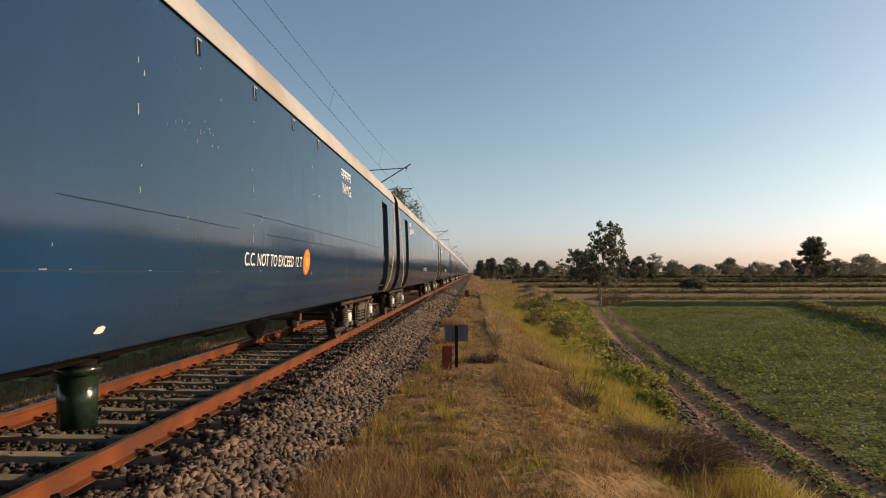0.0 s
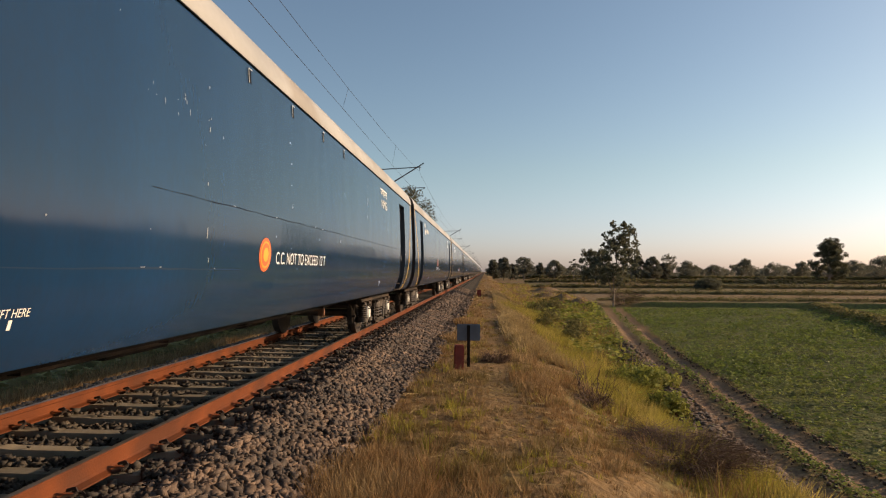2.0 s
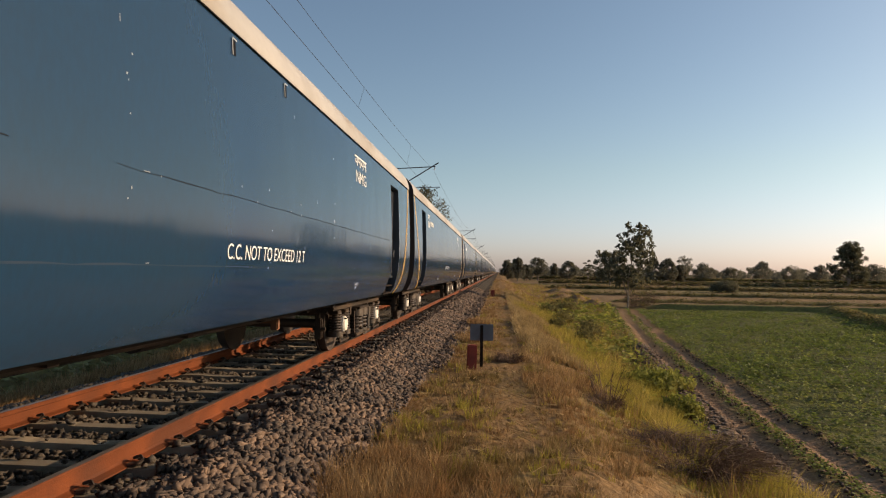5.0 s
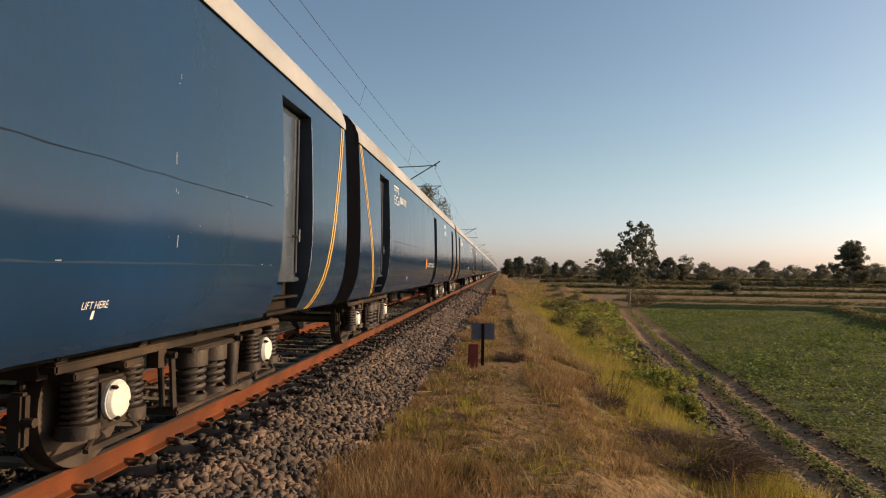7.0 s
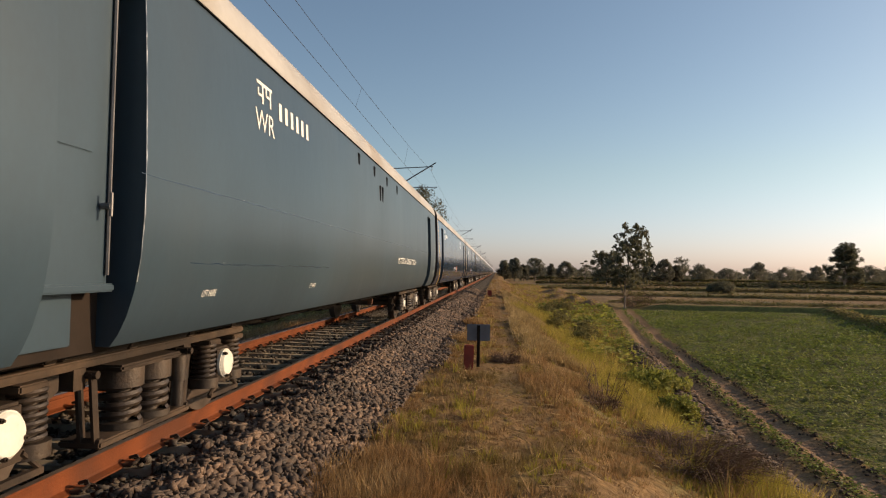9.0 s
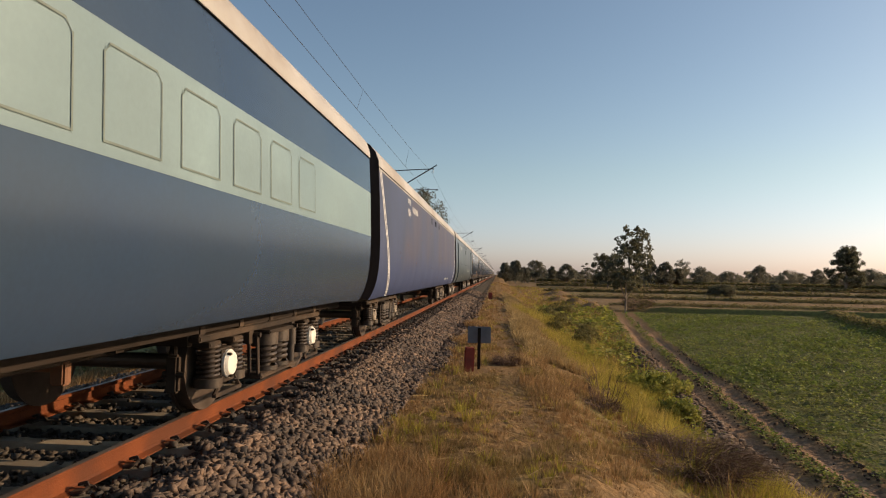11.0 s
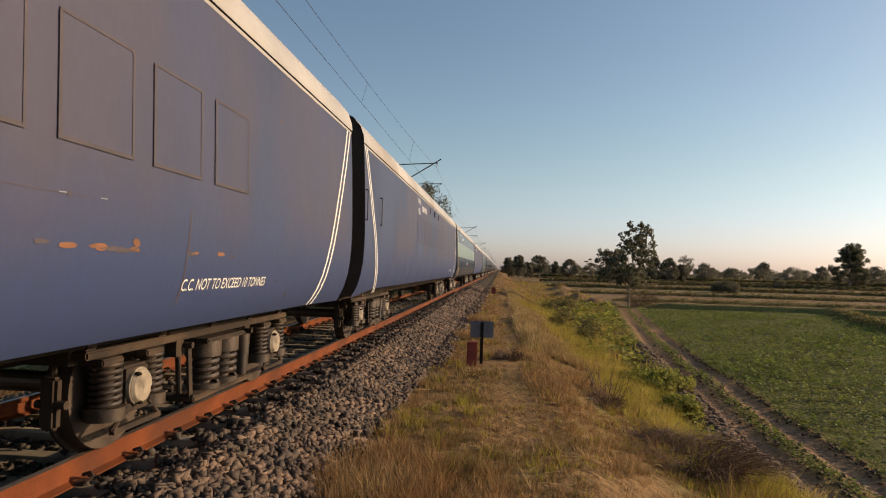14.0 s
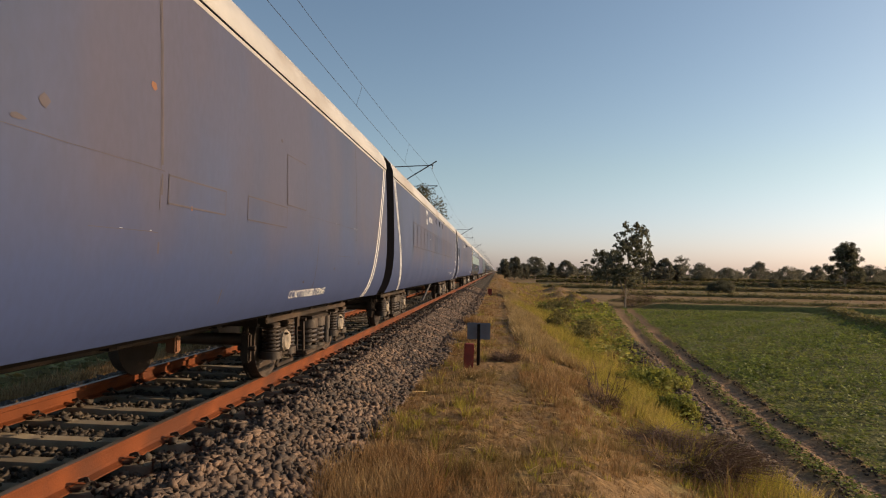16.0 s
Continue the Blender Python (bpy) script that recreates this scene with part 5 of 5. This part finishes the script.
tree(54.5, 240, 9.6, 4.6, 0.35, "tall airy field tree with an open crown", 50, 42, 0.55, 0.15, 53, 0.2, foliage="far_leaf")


for i in range(16):
    ang, d = radians(41 + 2.9 * i + 1.1 * math.sin(i * 2.3)), 78 + 30 * abs(math.sin(i * 1.7))
    x, y = d * math.sin(ang), d * math.cos(ang)
    tree(x, y, 6.5 + 3.5 * abs(math.sin(i * 2.9)), 6.0 + 2.5 * math.cos(i), 0.10, "dark field tree mirrored in the glossy coaches", 40, 40, 0.85, 0.32, 60 + i, 0.25, airy=2)


def treeline():
    """Distant woods all round the horizon."""
    r = random.Random(5)
    V, F, n0 = [], [], 0
    for i in range(520):
        ang = radians(-58 + 205 * i / 520 + r.uniform(-0.3, 0.3))
        d = r.uniform(380, 640)
        x, y = d * math.sin(ang), d * math.cos(ang)
        if abs(x - XC) < 9:
            continue
        h, w = r.uniform(4.6, 7.6) * (1.4 if r.random() < 0.07 else 1), r.uniform(9, 22)
        cs = []
        for _ in range(12):
            u, a, q = r.random(), r.uniform(0, 6.28), r.random() ** 0.5
            rad = w / 2 * math.sin(math.pi * (0.15 + 0.8 * u)) ** 0.6
            cs.append((x + math.cos(a) * q * rad, y + math.sin(a) * q * rad, -1.4 + h * (0.08 + 0.9 * u)))
        v, f = leaves(cs, 45, 1.9, 0.55, i, 0.7)
        V.append(v)
        F.append(f + n0)
        n0 += len(v)
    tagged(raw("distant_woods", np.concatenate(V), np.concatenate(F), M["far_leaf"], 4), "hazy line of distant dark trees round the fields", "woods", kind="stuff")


treeline()


# ---- grasses, crop, scrub ----
def blades(x, y, h, w, lean, z=None):
    n = len(x)
    z = height(x, y) if z is None else z
    a, b = rng.uniform(0, 6.28, n), rng.uniform(0, 6.28, n)
    l = h * rng.uniform(0.1, lean, n)
    p = np.stack([x, y, z - 0.01], 1)
    s = np.stack([np.cos(a) * w, np.sin(a) * w, np.zeros(n)], 1)
    t = p + np.stack([np.cos(b) * l, np.sin(b) * l, h], 1)
    return np.stack([p - s, p + s, t], 1)


def scatter(x0, x1, y0, y1, dens):
    n = int((x1 - x0) * (y1 - y0) * dens)
    return rng.uniform(x0, x1, n), rng.uniform(y0, y1, n)


def tufts(x, y, h, per, w, rad):
    """Tufts of blades that splay from their foot."""
    n = len(x)
    k = n * per
    cx, cy, ch = np.repeat(x, per), np.repeat(y, per), np.repeat(h, per) * rng.uniform(0.45, 1.15, k)
    a, q = rng.uniform(0, 6.28, k), rng.random(k) ** 0.7
    px, py = cx + np.cos(a) * q * rad, cy + np.sin(a) * q * rad
    out = ch * (0.15 + 0.75 * q * rng.uniform(0.3, 1.2, k))
    p = np.stack([px, py, height(px, py) - 0.01], 1)
    b = a + rng.uniform(1.0, 2.1, k)
    s = np.stack([np.cos(b) * w, np.sin(b) * w, np.zeros(k)], 1)
    t = p + np.stack([np.cos(a) * out, np.sin(a) * out, ch], 1)
    return np.stack([p - s, p + s, t], 1)


def make_grass():
    D, G, O, S = [], [], [], []
    for y0, y1, dens, per, w, rad in ((-3, 3.5, 50, 10, 0.007, 0.06), (3.5, 9, 190, 16, 0.0052, 0.05), (9, 16, 110, 14, 0.0075, 0.07), (16, 32, 40, 12, 0.012, 0.10), (32, 70, 14, 9, 0.022, 0.17), (70, 150, 3, 8, 0.04, 0.3)):
        x, y = scatter(-1.75, 4.4 if y1 < 20 else (6.6 if y1 < 40 else 9.5), y0, y1, dens)
        m = len(x)
        n = wavy(x, y, 0.7, 0.3)
        mid = wavy(x, y, 3.1, 1.9)
        edge = np.interp(y, [0, 5, 8, 13, 24, 60], [-1.5, -1.45, -1.35, -1.05, -0.95, -0.9])
        ok = (x > edge + rng.normal(0.05, 0.12, m)) & (wavy(x, y, 1.7, 8.0) + 0.5 * mid + rng.normal(0, 0.3, m) > -0.62) & ((x < rut_x(y) - 1.15 + 0.2 * n) | (y > 56))
        path = (abs(x - 0.30 - 0.07 * np.sin(y * 0.4)) < 0.24) & (y > 7)      # trodden path
        ok &= ~(path & (rng.random(m) < 0.3))
        green = smooth(1.9, 3.0, x + 0.7 * n + rng.normal(0, 0.3, m)) * (0.45 + 0.55 * (wavy(x, y, 0.8, 2.2) > -0.1))
        g = rng.random(m) < np.clip(green * 0.5 + 0.04 + 0.22 * (wavy(x, y, 0.9, 5.0) > 0.5), 0, 0.85)
        h = 0.05 * np.exp(np.clip(rng.normal(0, 0.55, m), -1.2, 0.95)) * (1 + 1.1 * (mid > 0.25)) * (1 + 0.7 * green)
        h *= np.where(path, 0.5, 1.0)
        d = ok & ~g
        o = (wavy(x, y, 0.55, 6.1) + 0.45 * mid + rng.normal(0, 0.4, m) > 0.0) & (x > -1.1) & (y > 4.5) & (y < 24)
        D.append(tufts(x[d & ~o], y[d & ~o], h[d & ~o], per, w, rad))
        O.append(tufts(x[d & o], y[d & o], h[d & o] * 0.7, per, w * 1.1, rad * 1.2))
        d = ok & g
        G.append(tufts(x[d], y[d], h[d] * 1.1, per, w * 1.2, rad))
        d = ok & (rng.random(m) < 0.4)
        u = rng.normal(0, rad * 2, (2, d.sum()))
        D.append(blades(x[d] + u[0], y[d] + u[1], h[d] * 0.25 + 0.015, np.full(d.sum(), w), 7.0))      # fallen straw
    for cx, cy, r, n, hh in ((-0.95, 5.4, 0.55, 2600, 0.26), (-0.35, 5.2, 0.5, 1200, 0.2), (0.75, 14, 0.4, 500, 0.22), (1.5, 12.5, 0.6, 800, 0.24), (1.7, 16, 0.8, 900, 0.28), (0.9, 11, 0.5, 600, 0.2),
                             (-0.75, 17, 0.4, 900, 0.25), (-0.6, 22, 0.5, 900, 0.28)):
        a, q = rng.uniform(0, 6.28, n), r * rng.random(n) ** 0.5
        x, y = cx + q * np.cos(a), cy + 1.6 * q * np.sin(a)
        D.append(blades(x, y, hh * rng.uniform(0.4, 1.1, n), np.full(n, 0.0035 + 0.0003 * cy), 0.9))
    n = 16000                       # standing straw beside the path
    y = 15 + 45 * rng.random(n) ** 1.3
    x = 1.15 + 0.25 * np.sin(y * 0.5) + rng.normal(0, 0.28, n)
    ok = (wavy(x, y, 1.6, 2.7) + rng.normal(0, 0.4, n) > -0.3) & (x > 0.6)
    S.append(tufts(x[ok], y[ok], rng.uniform(0.10, 0.30, ok.sum()), 7, 0.007 + 0.0003 * y[ok].mean(), 0.08))
    n = 9000                        # straw at the far foot of the ballast
    y = 2 + 70 * rng.random(n) ** 1.5
    x = -6.9 - 1.3 * rng.random(n)
    D.append(tufts(x, y, rng.uniform(0.10, 0.34, n) * (1 + 0.5 * (x < -7.4)), 8, 0.012, 0.12))
    for cx, cy, r, n, hh in ((2.75, 13, 0.8, 3600, 0.30), (3.0, 10.2, 0.5, 2400, 0.28), (2.6, 17, 1.0, 3200, 0.36), (2.9, 24, 1.2, 3400, 0.42), (3.4, 7.6, 0.5, 2000, 0.32), (2.4, 34, 1.6, 3600, 0.55), (3.5, 15.5, 0.6, 2000, 0.32)):
        a, q = rng.uniform(0, 6.28, n), r * rng.random(n) ** 0.5
        x, y = cx + q * np.cos(a), cy + 2.2 * q * np.sin(a)
        G.append(blades(x, y, hh * rng.uniform(0.3, 1.15, n), np.full(n, 0.007), 1.0))
    for key, name, label, rows in (("drygrass", "dry_grass", "sun-bleached dry grass on the embankment", D), ("straw", "pale_straw", "bleached pale straw along the trodden path", S), ("olivegrass", "short_grass", "short olive-brown grass on the embankment", O), ("greengrass", "green_grass", "yellow-green weeds in the ditch", G)):
        v = np.concatenate(rows).reshape(-1, 3)
        tagged(raw(name, v, np.arange(len(v)).reshape(-1, 3), M[key], 3), label, "grass", kind="stuff")


def plants(x, y, size, n_leaf):
    """Low broad-leaved plants: each a rosette of small four-cornered leaves."""
    n = len(x)
    z = height(x, y)
    k = n * n_leaf
    px, py, pz, ps = (np.repeat(v, n_leaf) for v in (x, y, z, size))
    a = rng.uniform(0, 6.28, k)
    el = rng.uniform(0.2, 1.3, k)
    d = np.stack([np.cos(a) * np.cos(el), np.sin(a) * np.cos(el), np.sin(el)], 1)
    side = np.stack([-np.sin(a), np.cos(a), np.zeros(k)], 1)
    p = np.stack([px, py, pz], 1) + d * (ps * rng.uniform(0.3, 0.8, k))[:, None]
    l, w = (ps * 0.42)[:, None], (ps * 0.22)[:, None]
    flat = d * 0.6 + np.array([0, 0, -0.15])
    v = np.stack([p, p + flat * l * 0.5 + side * w, p + flat * l, p + flat * l * 0.5 - side * w], 1)
    return v


def make_crop():
    V, K = [], []
    for y0, y1, dens, s, nl in ((5, 12, 32, 0.175, 12), (12, 22, 34, 0.18, 11), (22, 36, 26, 0.20, 10), (36, 48.9, 22, 0.21, 8)):
        x, y = scatter(5.0, 12 + y1 * 0.62, y0, y1, dens)
        u = x - rut_x(y)
        ok = (u > 0.92 + rng.normal(0, 0.08, len(x))) & (wavy(x, y, 1.9, 3.0) + 0.5 * wavy(x, y, 0.6, 5.0) + rng.normal(0, 0.45, len(x)) > -0.75)
        x, y = x[ok], y[ok]
        vigour = 1 + 0.25 * wavy(x, y, 0.45, 1.2)
        V.append(plants(x, y, s * vigour * rng.uniform(0.55, 1.3, len(x)), nl))
    for y0, y1, dens, s, nl in ((5, 14, 60, 0.12, 9), (14, 30, 34, 0.15, 7), (30, 50, 12, 0.22, 6)):      # weeds along the cart track
        x, y = scatter(3.6, 10.5, y0, y1, dens * 2)
        u = x - rut_x(y)
        ok = ((abs(u) < 0.17) | ((u > 0.70) & (u < 0.95)) | ((u > -1.8) & (u < -0.8) & (rng.random(len(x)) < np.interp(y, [8, 14, 20], [0.10, 0.35, 0.8])))) & (rng.random(len(x)) < 0.8)
        x, y = x[ok], y[ok]
        V.append(plants(x, y, s * rng.uniform(0.5, 1.4, len(x)), nl))
    v = np.concatenate(V).reshape(-1, 3)
    tagged(raw("field_crop", v, np.arange(len(v)).reshape(-1, 4), M["crop"], 4), "low green leafy crop in the field", "crop", kind="stuff")
    for y0, y1, dens, s in ((6, 16, 16, 0.24), (16, 32, 9, 0.32), (32, 52, 5, 0.45)):       # broad-leaved weeds on the ditch slope
        x, y = scatter(2.1, 9.0, y0, y1, dens)
        ok = (x < rut_x(y) - 1.2) & (x > np.interp(y, [6, 12, 30], [3.4, 3.1, 3.0]) + 0.4 * wavy(x, y, 0.9, 2.0)) & (wavy(x, y, 1.3, 4.0) + rng.normal(0, 0.3, len(x)) > -0.15)
        K.append(plants(x[ok], y[ok], s * rng.uniform(0.5, 1.5, ok.sum()), 12))
    v = np.concatenate(K).reshape(-1, 3)
    tagged(raw("ditch_weeds", v, np.arange(len(v)).reshape(-1, 4), M["weed"], 4), "bright green broad-leaved weeds on the ditch slope", "weeds", kind="stuff")
    W = []
    for yb, hb, x0, x1 in BUNDS:
        n = int(min(x1 - x0, 140) * (8 if yb < 60 else 26))
        x = rng.uniform(x0, x0 + min(x1 - x0, 140), n)
        y = yb + 0.02 * x + 0.5 * np.sin(x * 0.09 + yb) + (0.35 if yb < 60 else -0.25) + rng.normal(0, 0.15, n)
        W.append(plants(x, y, 0.004 * yb * rng.uniform(0.6, 1.6, n), 7))
    n = 1800
    y = rng.uniform(20, 51, n)
    x = 19.0 + (y - 30.0) * 0.32 + rng.normal(0, 0.3, n)
    W.append(plants(x, y, 0.28 * rng.uniform(0.6, 1.5, n), 6))
    n = 1200                        # scrub at the foot of the bank beyond the track
    y = -4 + 90 * rng.random(n) ** 1.6
    x = -9.2 + rng.normal(0, 0.5, n)
    W.append(plants(x, y, rng.uniform(0.3, 0.8, n), 8))
    v = np.concatenate(W).reshape(-1, 3)
    tagged(raw("bund_weeds", v, np.arange(len(v)).reshape(-1, 4), M["shrub"], 4), "dark weeds along field bunds and the track bank", "weeds", kind="stuff")


def sticks(p, q, r0, r1):
    """Three-sided twigs from p to q, as arrays."""
    d = q - p
    d = d / np.maximum(np.linalg.norm(d, axis=1), 1e-6)[:, None]
    s = np.cross(d, np.array([0.31, 0.52, 0.8]))
    s /= np.linalg.norm(s, axis=1)[:, None]
    t = np.cross(d, s)
    ring = [s * math.cos(a) + t * math.sin(a) for a in (0, 2.094, 4.189)]
    v = np.stack([p + k * r0 for k in ring] + [q + k * r1 for k in ring], 1)
    f = np.array([[0, 1, 4, 3], [1, 2, 5, 4], [2, 0, 3, 5]])[None] + 6 * np.arange(len(p))[:, None, None]
    return v.reshape(-1, 3), f.reshape(-1, 4)


def twig_bush(x, y, r, h, n, label, seed, mat="twig", leafy=0, leaf_mat="shrub", thick=0.005):
    g = np.random.default_rng(seed)
    root = tagged(new("bush"), label, "bush")
    root.matrix_basis = pose(x, y, gz(x, y))
    a, d = g.uniform(0, 6.28, n), r * g.random(n) ** 0.5
    p = np.stack([np.cos(a) * d * 0.6, np.sin(a) * d * 0.6, np.full(n, -0.03)], 1)
    b = a + g.uniform(-0.9, 0.9, n)
    top = h * g.uniform(0.35, 0.9, n) * (1.05 - 0.5 * d / r)
    m = p + np.stack([np.cos(b) * r * 0.35, np.sin(b) * r * 0.35, top], 1)
    ends = [(p, m, thick, thick * 0.8)]
    for _ in range(3):              # each twig splits into thin ends
        c = b + g.uniform(-1.2, 1.2, n)
        k = r * g.uniform(0.12, 0.55, n)
        e = m + np.stack([np.cos(c) * k, np.sin(c) * k, h * g.uniform(-0.3, 0.3, n)], 1)
        e[:, 2] = np.maximum(e[:, 2], 0.02)
        ends.append((m, e, thick * 0.7, thick * 0.3))
    v, f = sticks(*ends[0])
    raw("woody_base", v, f, M[mat], 4).parent = root
    V, Q, n0 = [], [], 0
    for row in ends[1:]:
        v, f = sticks(*row)
        V.append(v)
        Q.append(f + n0)
        n0 += len(v)
    raw("brushwood", np.concatenate(V), np.concatenate(Q), M[mat], 4).parent = root
    if leafy:
        u, w, z = g.uniform(0, 6.28, leafy), 0.85 * r * g.random(leafy) ** 0.5, g.random(leafy)
        cs = np.stack([np.cos(u) * w, np.sin(u) * w, 0.06 + h * z * (1 - 0.55 * (w / r) ** 2)], 1)
        v, f = leaves(cs, 26, 0.14 * r + 0.05, 0.03 + 0.02 * r, seed)
        raw("foliage", v, f, M[leaf_mat], 4).parent = root
    return root


def loose_straws():
    """Pale stalks lying about on the embankment."""
    n = 170
    x, y = rng.uniform(-1.0, 2.4, n), 5 + 13 * rng.random(n) ** 1.4
    a, l = rng.uniform(0, 6.28, n), rng.uniform(0.08, 0.34, n)
    x1, y1 = x + np.cos(a) * l, y + np.sin(a) * l
    v, f = sticks(np.stack([x, y, height(x, y) + 0.05], 1), np.stack([x1, y1, height(x1, y1) + rng.uniform(0.04, 0.10, n)], 1), 0.005, 0.003)
    tagged(raw("loose_straw", v, f, M["straw"], 4), "pale dry stalks lying on the embankment grass", "straw", kind="stuff")


make_grass()
make_crop()
loose_straws()
twig_bush(2.45, 8.5, 0.95, 0.42, 620, "tangled heap of dead brown thorn twigs", 1, thick=0.0045)
twig_bush(1.95, 11.5, 0.40, 0.95, 26, "thin dry upright weed stalks", 2, thick=0.007)
twig_bush(1.80, 10.9, 0.35, 0.3, 160, "small brown dead bush", 3)
twig_bush(0.22, 13.2, 0.28, 0.3, 180, "small dark dry tuft on the path", 4)
twig_bush(3.75, 15.5, 0.9, 0.42, 60, "leafy green weed bush in the ditch", 5, leafy=170, leaf_mat="weed")
twig_bush(3.55, 12.6, 0.4, 0.4, 40, "leafy green weed bush in the ditch", 6, leafy=80, leaf_mat="weed")
for i, (x, y, r, h) in enumerate(((3.9, 27.5, 0.6, 0.5), (3.2, 24.5, 0.5, 0.4), (4.3, 30.5, 0.55, 0.5), (3.3, 33, 0.7, 0.55), (3.0, 38, 0.8, 0.6), (4.0, 38.5, 0.6, 0.5), (2.7, 29, 0.45, 0.45))):
    twig_bush(x, y, r, h, 40, "dull green shrub in the ditch", 70 + i, leafy=int(110 * r))
twig_bush(4.4, 44, 1.1, 0.8, 60, "dull green shrub in the ditch", 9, leafy=150)
twig_bush(35.7, 104, 2.4, 1.9, 80, "dark round shrub in the fields", 10, leafy=420, leaf_mat="leaf")
twig_bush(66.0, 156, 1.6, 2.0, 60, "dark round shrub in the fields", 12, leafy=220, leaf_mat="leaf")
twig_bush(11.6, 53.5, 1.3, 1.6, 160, "thin dry brush beside the young tree", 13, leafy=30, thick=0.008)

# ---- movement of the train ----
# the first joint's place along the track; it slows down as it goes away
TRAIN = [(0.0, -3.79), (0.5, 9.04), (1.0, 20.43), (1.5, 30.62), (2.0, 41.60), (2.5, 53.02), (3.0, 64.28), (3.5, 74.56),
         (4.0, 84.74), (4.5, 94.96), (5.0, 105.00), (5.5, 114.86), (6.0, 124.53), (6.5, 134.01), (7.0, 143.06), (7.5, 152.60),
         (8.0, 162.00), (8.5, 170.91), (9.0, 179.28), (9.5, 187.73), (10.0, 195.98), (10.5, 204.03), (11.0, 211.89), (11.5, 219.55),
         (12.0, 226.59), (12.5, 234.46), (13.0, 241.58), (13.5, 248.47), (14.0, 254.84), (14.5, 261.51), (15.0, 268.17), (15.5, 274.64),
         (16.0, 280.48)]


def motions():
    for k, ob in COACHES.items():
        walk(ob, [(t, pose(XC, s - PITCH * k, 0)) for t, s in TRAIN])


motions()
